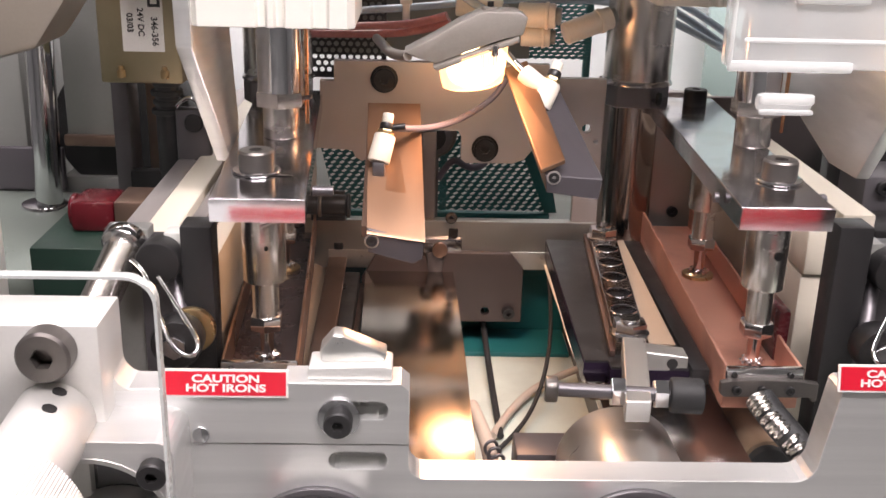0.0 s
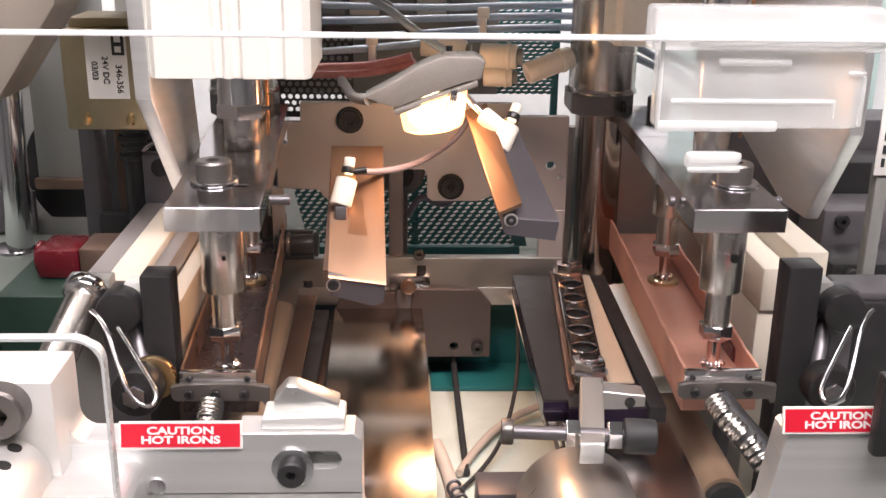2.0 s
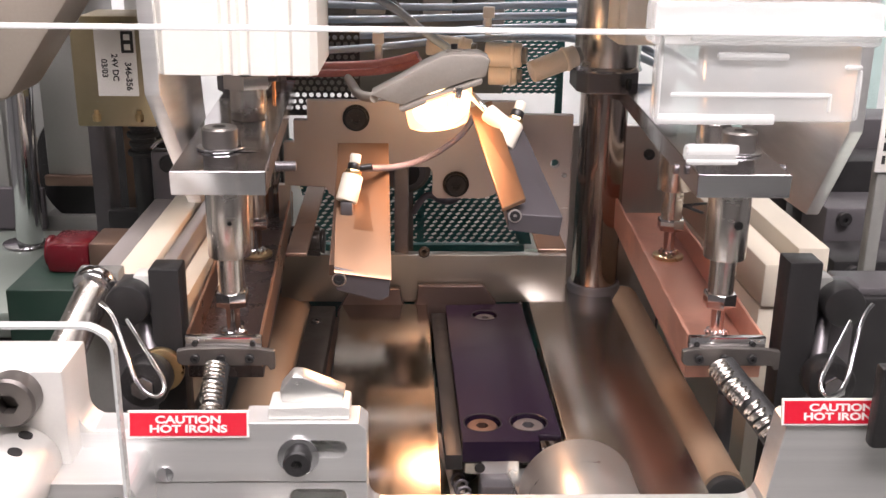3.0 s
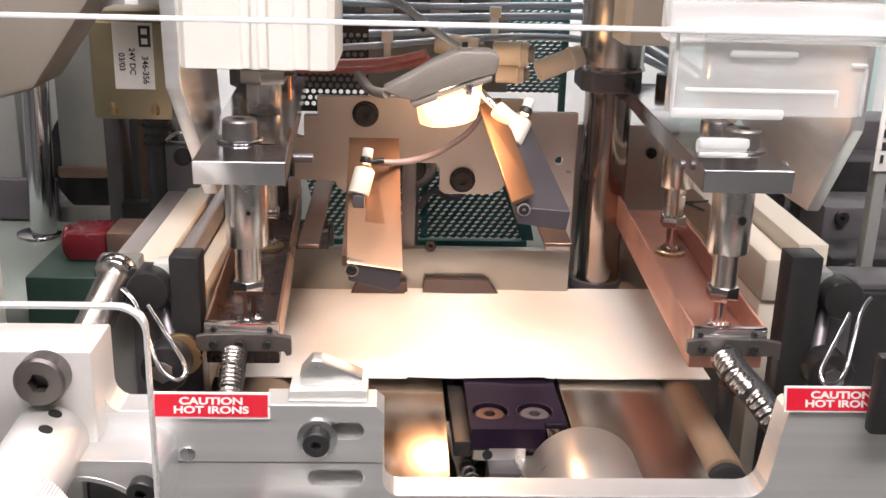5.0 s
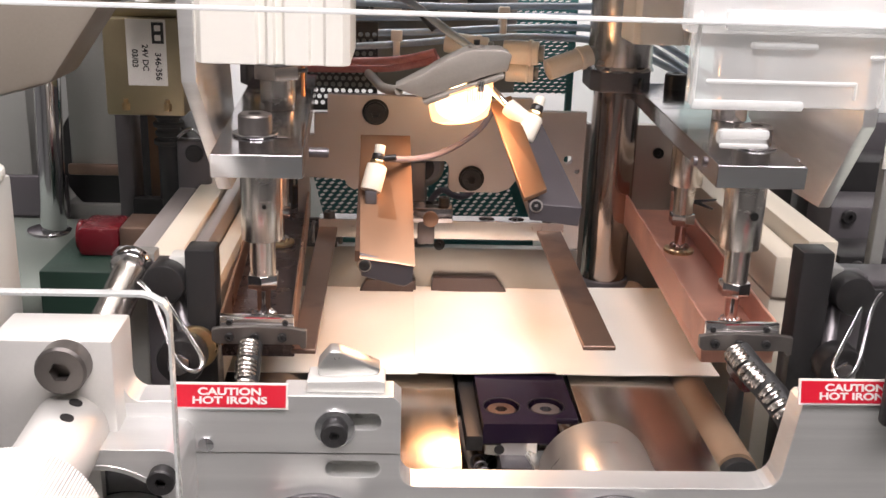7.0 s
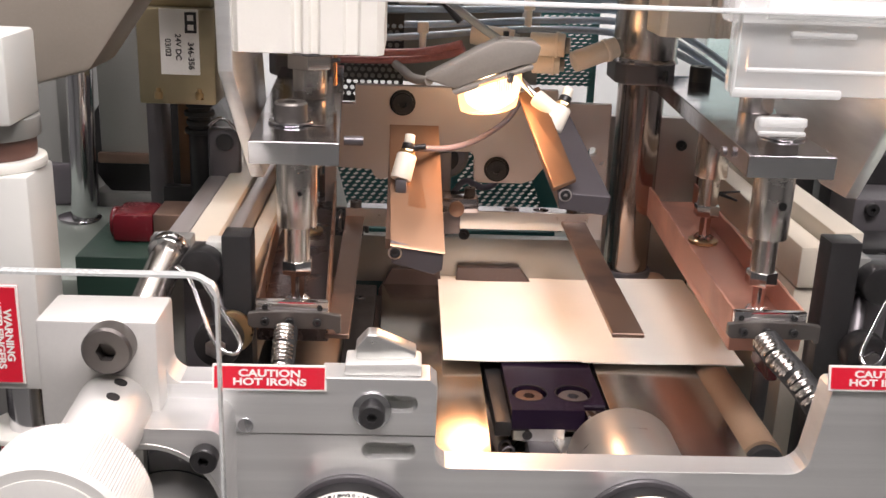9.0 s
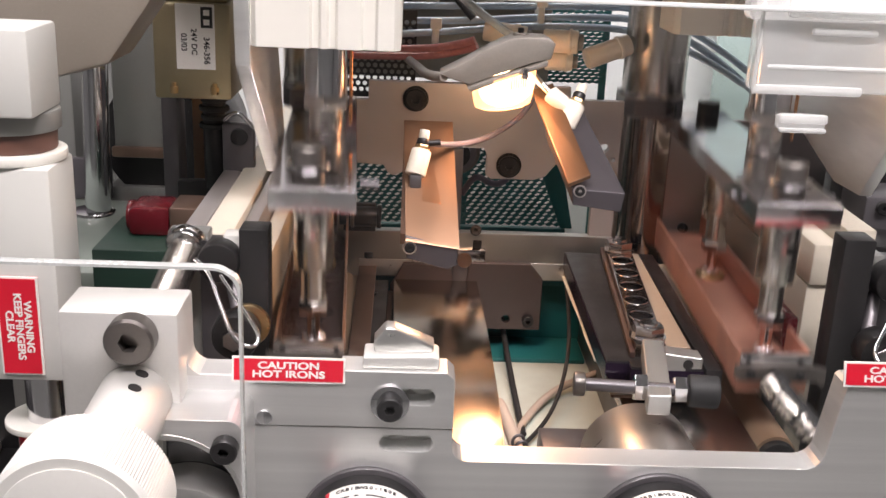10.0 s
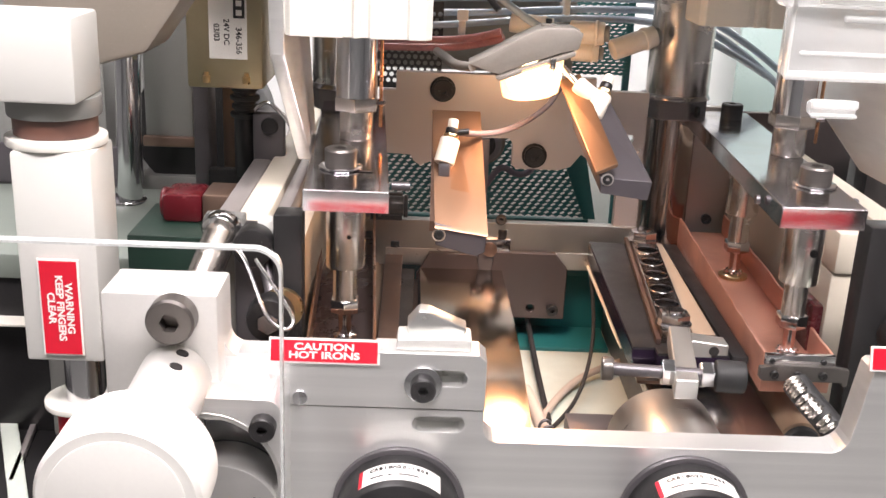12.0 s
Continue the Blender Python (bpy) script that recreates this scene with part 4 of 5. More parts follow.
def folding_guides():
    # left guide: inclined spring-steel sheet with a dark block under its front edge
    t = thing("guide_plate", (33, 165, 100), "satin steel guide plate over a grey block", "guide plate")
    bm = B()
    prof = [(206, 157), (129, 114.5), (128, 113.2), (206, 155)]
    vs = []
    for xx, k in ((18, 0), (44.5, 1)):
        vs.append([bm.verts.new((xx + (206 - y) * 0.036, y, z - (3.6 if (k and y < 150) else 0))) for y, z in prof])
    for i in range(4):
        bm.faces.new((vs[0][i], vs[0][(i + 1) % 4], vs[1][(i + 1) % 4], vs[1][i]))
    bm.faces.new(vs[0]), bm.faces.new(vs[1][::-1])
    part("sheet", bm, SPRINGSTEEL, t)
    bm = prism(B(), [(20.5, 115.5), (46.8, 110), (46.2, 101), (42, 98.6), (21.5, 104)], "y", 129, 137, 0.5)
    part("block", bm, BLOCKGREY, t, "grey steel end block", smooth=False)
    cap_screw(t, (23, 129, 109.5), (0, -1, 0), 2.6, 1.2, material=BLACK)
    part("screw_ring", rod(B(), (23, 129, 109.5), (23, 128.6, 109.5), 3.4, n=24), CHROME, t)
    part("shank", box(B(), 22, 30, 137, 270, 108, 116, 0.8), DARKSTEEL, t)
    part("backing", prism(B(), [(133, 110), (206, 148), (206, 154.6), (133, 115.2)], "x", 18.2, 21), BROWNSTEEL, t)
    # right guide
    t = thing("guide_strip", (108, 165, 130), "satin steel guide strip beside a grey angled block", "guide plate")
    bm = B()
    a = [(86.5, 204, 176.5), (97.5, 204, 180.5), (108.5, 128, 149.5), (98, 128, 144.5)]
    b = [(86.5, 204, 174.5), (97.5, 204, 178.5), (108.5, 128, 147.5), (98, 128, 142.5)]
    va, vb = [bm.verts.new(p) for p in a], [bm.verts.new(p) for p in b]
    bm.faces.new(va), bm.faces.new(vb[::-1])
    for i in range(4):
        bm.faces.new((va[i], va[(i + 1) % 4], vb[(i + 1) % 4], vb[i]))
    part("strip", bm, SPRINGSTEEL, t, smooth=False)
    bm = B()
    a = [(92, 204, 174), (112, 204, 171), (126, 128, 140.5), (100, 128, 142)]
    b = [(96, 204, 150), (110, 204, 150), (124.5, 128, 131), (101, 128, 134)]
    va, vb = [bm.verts.new(p) for p in a], [bm.verts.new(p) for p in b]
    bm.faces.new(va), bm.faces.new(vb[::-1])
    for i in range(4):
        bm.faces.new((va[i], va[(i + 1) % 4], vb[(i + 1) % 4], vb[i]))
    part("block", bm, BLOCKGREY, t, "grey steel angled block", smooth=False)
    cap_screw(t, (103.8, 127.9, 141), (0, -1, 0.1), 2.4, 1.0)
    part("screw_ring", rod(B(), (103.8, 128, 141), (103.8, 127.5, 141), 3.2, n=24), PLATE, t)
    part("shank", box(B(), 106, 116, 200, 270, 152, 160, 0.8), DARKSTEEL, t)
    # flow valves
    for cap, top, foot, nm in (((29.2, 174, 158.6), (27.8, 170, 149.0), (24.6, 164, 137), 0), ((111.5, 190, 182), (107.6, 184, 173), (101.8, 178, 162), 1)):
        c, a, b = Vector(cap), Vector(top), Vector(foot)
        v = thing("flow_valve", foot, "white ceramic-bodied needle valve with brass neck", "valve", "needle valves")
        part("body", rod(B(), b, a, 5.4, 5.2, n=28, w=0.9), CERAMIC, v, "white body")
        part("neck", hex_nut(B(), a, c - a, 4.0, 2.6), BRASS, v, "brass neck")
        part("collar", rod(B(), a.lerp(c, 0.22), a.lerp(c, 0.55), 3.3, n=24, w=0.4), BLACK, v)
        part("cap", rod(B(), a.lerp(c, 0.55), c, 2.7, n=24, w=0.6), CERAMIC, v, "white cap")
        if nm:
            part("barb", rod(B(), (94.5, 190, 177), a.lerp(b, 0.35), 4.6, n=24, w=0.8), CERAMIC, v, "white barb")
            part("stem", rod(B(), (83, 198, 188), (94.5, 190, 177), 1.9, n=16), CHROME, v)
            part("seat", box(B(), 99, 107, 178, 192, 156, 164, 1), DARKSTEEL, v)
        else:
            part("outlet", rod(B(), a.lerp(c, 0.3), a.lerp(c, 0.3) + Vector((9, 1, 1)), 1.7, n=14), BLACK, v)
            part("seat", box(B(), 22, 28, 160, 170, 131, 138, 1), DARKSTEEL, v)
    tube("lamp_lead", [(33, 172, 152), (45, 186, 148), (63, 214, 146), (79, 226, 153), (88, 231, 161), (92, 234, 170)], 1.7, LEAD, None)
    tagged(bpy.data.objects["lamp_lead"], "thin grey lead hanging under the work lamp", "cable")


def work_lamp():
    t = thing("work_lamp", (75, 195, 170), "grey cast work lamp with a lit glass bulb, switched on", "lamp")
    bm = prism(B(), [(36, 186), (50, 193.5), (62, 200.8), (71, 205.2), (76, 206.4), (90, 206.6), (95, 204), (93, 195.5), (84, 193.5), (66, 187), (52, 181), (44, 183)], "y", 184, 204, 1.0)
    part("arm", bm, LAMPGREY, t, "grey cast arm")
    part("shade_rim", prism(B(), [(50, 180), (66, 186.3), (91, 195), (91, 192.6), (66, 183.5), (52, 178)], "y", 180, 207, 0.6), LAMPGREY, t)
    bm = B()
    n = 56
    loops = []
    for (zz, r, tilt) in ((186.5, 16.8, 0.36), (182, 16.6, 0.28), (174, 15.6, 0.16), (170, 14.6, 0.12), (168.4, 11, 0.12), (168, 0.1, 0.1)):
        loops.append([bm.verts.new((70 + (r - (0.35 if i % 2 and zz > 169 else 0)) * math.cos(2 * math.pi * i / n), 193 + (r - (0.35 if i % 2 and zz > 169 else 0)) * 0.85 * math.sin(2 * math.pi * i / n), zz + tilt * r * math.cos(2 * math.pi * i / n))) for i in range(n)])
    for u, v in zip(loops, loops[1:]):
        for i in range(n):
            bm.faces.new((u[i], u[(i + 1) % n], v[(i + 1) % n], v[i]))
    ob = part("bulb", bm, LAMPGLASS, t, "glowing ribbed orange glass")
    ob.visible_shadow = False
    bm = B()
    bmesh.ops.create_uvsphere(bm, u_segments=28, v_segments=14, radius=1.0, matrix=Matrix.Translation((71.5, 192, 179)) @ Matrix.Rotation(radians(-16), 4, "Y") @ Matrix.Diagonal((14.6, 11.8, 9.6, 1)))
    core = part("filament_globe", bm, LAMPGLOW, t, "glowing white-hot inner globe")
    core.visible_shadow = False
    bm = B()
    for i in range(7):
        box(bm, 72.5 + i * 1.2, 73.1 + i * 1.2, 177.8, 178.8, 180 + i * 0.3, 186.5 + i * 0.3, 0.1)
    part("glass_rib", bm, BRASS, t, "ribs of the reflector")
    part("clip", rod(B(), (79.3, 179, 186), (79.3, 178.5, 191.5), 1.8, n=16, w=0.4), CHROME, t, "chrome clip screw")
    part("top_screw", rod(B(), (77.5, 195, 204), (77.5, 195, 207.5), 4.2, n=20, w=0.8), LAMPGREY, t)
    part("top_stud", rod(B(), (77.5, 195, 207.5), (77.5, 195, 210), 1.6, n=12), BLACK, t)
    tube("swan_neck", [(38, 186, 184.5), (30, 200, 182), (24, 240, 182), (20, 272, 180)], 2.6, LAMPGREY, t, "grey swan neck")


def hoses():
    rows = [("air_hose", TUBEBLUE, 2.4, "clear bluish pneumatic hose", [[(-30, 330, 186), (30, 325, 190), (100, 330, 198), (190, 340, 196), (250, 360, 160)],
                                                                       [(-30, 336, 196), (40, 330, 197), (110, 336, 203), (200, 345, 203), (265, 370, 150)],
                                                                       [(-30, 344, 205), (30, 340, 206), (110, 342, 209), (200, 350, 210), (280, 380, 150)],
                                                                       [(0, 300, 240), (40, 270, 226), (66, 255, 206), (84, 250, 196)],
                                                                       [(-10, 360, 214), (60, 352, 212), (140, 352, 216), (230, 356, 216)]]),
            ("air_hose", TUBERED, 2.6, "clear red pneumatic hose", [[(-30, 318, 180), (10, 312, 181), (44, 305, 184), (60, 300, 190)],
                                                                    [(-30, 322, 175), (10, 316, 176), (44, 309, 179), (62, 302, 186)]]),
            ("control_cable", BLACK, 2.2, "black control cable among the hoses", [[(-20, 380, 232), (50, 360, 222), (120, 360, 228), (180, 372, 236)], [(10, 400, 260), (44, 340, 216), (60, 330, 200)]])]
    for name, m, r, lab, sets in rows:
        for pts in sets:
            tagged(tube(name, pts, r, m), lab, "hose", "hoses above the back plate")
    for a, b, r in (((66, 305, 196), (92, 300, 193), 6.5), ((98, 262, 196), (118, 258, 196), 6.8), ((100, 264, 184), (116, 262, 184), 5.4), ((124, 262, 186), (150, 268, 195), 6.2)):
        t = thing("hose_fitting", a, "beige plastic push-in hose fitting", "fitting", "hose fittings")
        va, vb = Vector(a), Vector(b)
        part("body", rod(B(), a, b, r, n=28, w=0.8), BEIGE, t)
        part("ring", rod(B(), va.lerp(vb, 0.72), va.lerp(vb, 0.82), r * 1.12, n=28, w=0.4), BEIGE, t)
        part("collet", rod(B(), vb, vb + (vb - va).normalized() * 3, r * 0.7, n=24, w=0.4), GREYBOX, t)
    for p in ((36, 322, 185), (104, 335, 200)):
        t = thing("cable_tie", p, "white cable tie round the hoses", "cable tie", "cable ties")
        part("strap", box(B(), p[0] - 2.2, p[0] + 2.2, p[1] - 6, p[1] + 16, p[2] - 2, p[2] + 14, 1.5), LABWHITE, t)
        part("head", box(B(), p[0] - 3.6, p[0] + 3.6, p[1] - 8, p[1] - 5, p[2] + 9, p[2] + 16, 0.8), LABWHITE, t)
    t = thing("valve_bank", (20, 380, 200), "grey valve bank behind the hoses", "valve")
    for k in range(6):
        part("valve_block", box(B(), -24 + k * 22, -5 + k * 22, 372, 398, 206, 236, 1), GREYBOX if k % 2 else BEIGE, t)
    part("rail", box(B(), -40, 120, 398, 404, 150, 240, 0.8), GREYBOX, t)
    part("leg", box(B(), -40, -30, 398, 404, -5, 150, 0.8), GREYBOX, t)


def well():
    """Cables and fittings in the well under the swing arm."""
    for pts, r, m, lab in (([(84, 150, -2), (100, 190, -1), (130, 215, 3), (160, 225, 8)], 2.2, FLEX, "beige cable on the machine bed"),
                           ([(80, 130, -3), (96, 150, -2), (112, 180, 8), (122, 220, 30), (124, 270, 44)], 1.2, RUBBER, "thin black cable rising in the well"),
                           ([(76, 90, 0), (100, 120, 0), (135, 150, 5), (170, 165, 10)], 3.4, LEAD, "thick grey cable on the bed"),
                           ([(86, 286, 10), (87, 220, -2), (88, 150, -2)], 1.8, RUBBER, "black cable along the bed"),
                           ([(71, 130, 26), (78, 104, 22), (79, 84, 10), (78, 58, -2)], 3.6, FLEX, "cream hose beside the slide bar")):
        tagged(tube("cable", pts, r, m), lab, "cable", "cables in the well")
    s = thing("return_spring", (84, 80, -2), "dark coil return spring in the well", "spring")
    coil = []
    for i in range(14 * 10):
        f = i / 139
        a = i * 2 * math.pi / 10
        coil.append((78 + 18 * f + 3.2 * math.cos(a), 96 - 46 * f, 24 - 22 * f + 3.2 * math.sin(a)))
    tube("coil", coil, 0.8, DARKSTEEL, s)
    k = thing("rubber_buffer", (112, 150, -5), "black rubber foot on the machine bed", "foot")
    part("foot", rod(B(), (113, 132, -5), (113, 132, 5), 8, 6, n=28, w=1), RUBBER, k)
    b = thing("arm_stop_block", (95, 80, -5), "dark steel stop block under the swing arm", "block")
    part("block", box(B(), 88, 116, 78, 98, -5, 30, 1), DARKSTEEL, b)
    cap_screw(b, (96, 78, 18), (0, -1, 0), 2.6, 2.5)
    for i, (x, r) in enumerate(((92, 1.8), (101, 2.2), (106, 1.8))):
        part("stud", rod(B(), (x, 76, 10), (x, 70, 9), r, n=14), CHROME, b)
    d = thing("pivot_drum", (129.5, 50, 6), "turned aluminium pivot drum behind the front plate", "drum")
    part("drum", rod(B(), (129.5, 13.6, 32), (129.5, 72, 32), 25.4, n=72, w=0.6), mat("turned_aluminium", (0.60, 0.58, 0.55), 0.33, 0.85, 0.05, 30, 0.06, (1, 6, 1)), d)
    part("shaft", rod(B(), (129.5, 72, 38), (129.5, 96, 38), 6, n=28), TURNED, d)
    part("saddle", box(B(), 112, 147, 20, 66, -5, 14, 1), DARKSTEEL, d)


static_supports()
folding_guides()
work_lamp()
hoses()
well()
HEAD_L = press_head(-18.4, -3.0, -1)
HEAD_R = press_head(187.2, 2.6, 1)

# ---------------------------------------------------------------- left and right flanks


def flanks():
    for x0, x1, xs in ((-51, -38.5, -1), (213.5, 227.5, 1)):
        t = thing("upright_stop", ((x0 + x1) / 2, 78, -5), "black upright steel blade beside the hot iron", "blade", "side blades")
        part("blade", box(B(), x0, x1, 75, 89, -5, 133 if xs < 0 else 137, 0.8), BLACK, t)
        part("clip", box(B(), x0 - 8 if xs < 0 else x1, x0 if xs < 0 else x1 + 8, 82, 92, 115, 128, 0.8), CASTWHITE if xs < 0 else GREYBOX, t)
    # extruded rail, left
    t = thing("extruded_rail", (-62, 200, 90), "dull grey extruded rail with long grooves", "rail")
    for k, (a, b, z) in enumerate(((-84, -73.5, 121), (-72.5, -58, 123), (-57, -50, 121))):
        part("rail_strip", box(B(), a, b, 92, 420, 96, z, 1.6), CREAM if k == 1 else PLATE, t)
    part("rail_wall", box(B(), -49, -41, 92, 330, 60, 112, 0.8), CREAM, t, "cream side wall of the rail")
    part("rail_foot", box(B(), -84, -50, 110, 400, -5, 96, 1), GREYBOX, t)
    # right rail
    t = thing("painted_rail", (246, 200, 60), "cream painted extruded rail beside the press", "rail")
    part("rail_strip", box(B(), 222, 236, 128, 420, 96, 118, 2), CREAM, t)
    part("rail_strip", box(B(), 237, 252, 128, 420, 100, 126, 1), CREAM, t)
    part("rail_foot", box(B(), 222, 252, 130, 400, -5, 96, 1), CREAM, t)
    # black block added only to keep the space behind the hook dark
    hs = thing("dark_filler", (275, 110, -5), "black block added to darken the space behind the wire hook", "housing")
    part("body", box(B(), 249, 330, 100, 127, -5, 112, 2), BLACK, hs)
    part("lid", box(B(), 251, 330, 102, 126, 112, 116, 1), DARKSTEEL, hs, "dark steel top of the added block")
    tagged(tube("thermocouple_wire", [(214, 232, 116), (206, 222, 120), (214, 214, 118), (220, 226, 114), (210, 234, 116), (204, 224, 119), (216, 220, 121), (224, 236, 117)], 0.7, RUBBER), "tangle of thin black thermocouple wire", "wire")
    w = thing("red_grip", (214, 110, -5), "dark red plastic grip behind the iron", "grip")
    part("grip", box(B(), 203, 209, 100, 126, 58, 90, 2), WINE, w)
    part("stem", rod(B(), (206, 115, -5), (206, 115, 58), 4, n=20), DARKSTEEL, w)
    # grey cabinets to the right
    c = thing("control_cabinet", (330, 260, -5), "dark grey ribbed cabinet beside the machine", "cabinet")
    part("body", box(B(), 285, 420, 150, 460, -5, 70, 2), GREYBOX, c)
    for k in range(5):
        part("shelf_rib", box(B(), 268 + k * 10, 420, 140 + k * 42, 176 + k * 42, 70, 84 + k * 17, 1.5), BLACK if k % 2 else DARKSTEEL, c)
        cap_screw(c, (278 + k * 10, 139.6 + k * 42, 78 + k * 17), (0, -1, 0), 4, 3)
    gl = thing("green_panel", (330, 480, 60), "pale green window panel behind the cabinet", "panel")
    part("panel", box(B(), 262, 420, 470, 476, -5, 260, 1), mat("pale_green_glazing", (0.42, 0.55, 0.53), 0.3, 0, 0.06, 20, 0.0), gl)
    tg = thing("tag_plate", (290, 190, 100), "white tag with black print bars", "sign")
    part("tag", box(B(), 272, 282, 138, 139, 160, 198, 0.2), LABWHITE, tg)
    for k in range(5):
        part("print_bar", box(B(), 274.5, 276 + (k % 3), 137.6, 138, 164 + k * 6.2, 168 + k * 6.2, 0), INK, tg)
    part("bracket", box(B(), 274, 280, 139, 146, -5, 164, 0.6), GREYBOX, tg)
    # solenoid
    s = thing("solenoid", (-95, 230, 60), "yellow zinc-plated solenoid with a white printed label", "solenoid")
    part("body", box(B(), -117.5, -76, 213, 262, 163, 214, 1.6), GOLD, s)
    part("yoke", box(B(), -115, -79, 222, 256, 214, 219, 1.0), GOLD, s)
    for x in (-107, -85):
        bm = B()
        rod(bm, (x, 212.6, 166), (x, 212.6, 170), 2.2, n=16, w=0.4)
        rod(bm, (x, 212.6, 170), (x, 212.6, 172), 1.3, n=12)
        part("terminal", bm, BRASS, s)
    lb = part("label", box(B(), -105, -84.2, 212.5, 212.9, 179.3, 214, 0), LABWHITE, s, "white printed label", smooth=False)
    words("part_number", "346-356", 4.4, (-88.8, 212.3, 189.5), INK, lb, 90, 90, 0)
    words("voltage", "24V DC", 4.2, (-95.4, 212.3, 194), INK, lb, 90, 90, 0)
    words("date_code", "03/03", 4.2, (-100.8, 212.3, 193.6), INK, lb, 90, 90, 0)
    part("maker_mark", box(B(), -91.5, -85.3, 212.1, 212.5, 201.5, 212.5, 0), INK, lb, "black square maker mark", smooth=False)
    part("maker_bar", box(B(), -90, -86.8, 211.9, 212.1, 203, 206, 0), LABWHITE, lb, smooth=False)
    part("maker_bar", box(B(), -90, -86.8, 211.9, 212.1, 208, 211, 0), LABWHITE, lb, smooth=False)
    part("plunger", rod(B(), (-90, 236, 108), (-90, 236, 163), 6.5, n=28, w=1), BLACK, s, "black plunger boot")
    bm = B()
    for k in range(4):
        rod(bm, (-90, 236, 143 + k * 5), (-90, 236, 146 + k * 5), 8.6 - (k % 2), n=28, w=0.8)
    part("bellows", bm, RUBBER, s)
    part("support", box(B(), -121, -112, 240, 262, -5, 163, 1), DARKSTEEL, s, "dark upright support")
    part("tan_strip", box(B(), -108, -98.5, 262, 266, 80, 163, 0.5), TAN, s, "tan board strip")
    # linkage under the solenoid
    t = thing("linkage", (-78, 230, 90), "dark steel linkage with a domed screw", "linkage")
    part("link", box(B(), -84, -66, 224, 232, 118, 148, 2), DARKSTEEL, t)
    part("pivot", rod(B(), (-74, 224, 141), (-74, 220, 141), 5, n=28, w=1.4), BLACK, t)
    tube("spring_loop", [(-82, 222, 150), (-76, 220, 157), (-68, 220, 150), (-62, 221, 142)], 1.2, CHROME, t)
    part("arm", box(B(), -112, -74, 232, 240, 100, 112, 1.5), BLACK, t)
    part("leg", box(B(), -84, -74, 232, 240, -5, 118, 1), DARKSTEEL, t)
    # chrome guide rod far left and dark housings
    r = thing("chrome_guide_rod", (-165, 255, -5), "long chrome guide rod in a white collar", "rod")
    part("rod", rod(B(), (-168, 255, -5), (-160, 255, 215), 7.5, n=36), CHROME, r)
    part("collar", rod(B(), (-167.6, 255, 78), (-167.3, 255, 86), 13, n=36, w=1.5), CHROME, r)
    h = thing("motor_housing", (-135, 320, -5), "dark painted motor housing with a welded lip", "housing")
    part("body", box(B(), -163, -132, 290, 350, 114, 240, 3), GREYBOX, h)
    part("welded_lip", box(B(), -164, -131, 286, 290, 111, 118, 1.5), BROWNSTEEL, h, "scorched weld along the lip")
    part("drum", rod(B(), (-132, 300, 120), (-132, 360, 120), 42, n=48, w=2), BLACK, h)
    part("base", box(B(), -170, -100, 296, 360, -5, 90, 2), GREYBOX, h)
    q = thing("pale_deck", (-200, 260, -5), "pale green painted deck behind the square cylinder", "deck")
    part("under_body", box(B(), -318, -107, 153, 284, -20, 70, 1), BLACK, q, "black body under the deck")
    part("deck", box(B(), -320, -105, 150, 285, 70, 84, 2), mat("grey_green_deck_paint", (0.20, 0.23, 0.205), 0.35, 0, 0.08, 20, 0.03), q)
    part("wall", box(B(), -320, -165, 285, 290, 84, 110, 1), BLOCKGREY, q, "dull grey upstand")
    part("dark_wall", box(B(), -320, -190, 300, 460, -20, 200, 2), GREYBOX, q, "grey cabinet behind")
    a = thing("support_casting", (-120, 120, 180), "brown-grey cast arm above the square cylinder", "arm")
    bm = prism(B(), [(-175, 178), (-112, 196), (-84, 236), (-84, 262), (-175, 262)], "y", 110, 150, 3)
    part("arm", bm, mat("grey_brown_casting", (0.30, 0.26, 0.22), 0.4, 0.2, 0.08, 30, 0.05), a)
    part("bracket", box(B(), -172, -150, 120, 140, -5, 178, 2), GREYBOX, a)
    # red valve and rollers at left
    v = thing("red_valve_knob", (-95, 190, -5), "dark red plastic valve knob on a green block", "knob")
    part("knob", box(B(), -119, -98, 150, 176, 104, 119, 3), WINE, v)
    part("collar", rod(B(), (-121, 162, 111.5), (-118, 162, 111.5), 8.2, n=32, w=1), WINE, v)
    part("label_strip", box(B(), -98, -84, 150, 176, 104, 119.5, 1), BROWNSTEEL, v)
    part("block", box(B(), -131, -85, 128, 186, -20, 104, 1), mat("dark_green_paint", (0.010, 0.028, 0.02), 0.4, 0, 0.1, 30, 0.03), v)
    t = thing("guide_tube", (-76, 60, 90), "bright steel tube end with a rolled rim", "tube")
    part("tube", rod(B(), (-82, 20, 94), (-75, 84, 122), 7.4, n=36), TURNED, t)
    bm = rod(B(), (-75.4, 80, 122.4), (-74.8, 86, 125), 8.8, n=36, w=1.4)
    part("rim", bm, CHROME, t)
    part("bracket", box(B(), -84, -66, 86, 96, -5, 128, 1), GREYBOX, t)
    # wire hook with rollers, both sides
    for sx, x in ((1, -58), (-1, 236)):
        k = thing("wire_hook", (x, 40, 78), "bent bright wire hook over a black roller bolt", "hook", "wire hooks")
        tube("wire", [(x - sx * 10, 66, 122), (x - sx * 4, 60, 121), (x + sx * 2, 50, 112), (x + sx * 10, 36, 99), (x + sx * 19, 30, 97), (x + sx * 22, 34, 101), (x + sx * 14, 44, 108), (x + sx * 2, 58, 118)], 0.95, CHROME, k)
        part("roller", rod(B(), (x + sx * 8, 64, 92), (x + sx * 8, 52, 92), 10, n=32, w=1.5), BLACK, k)
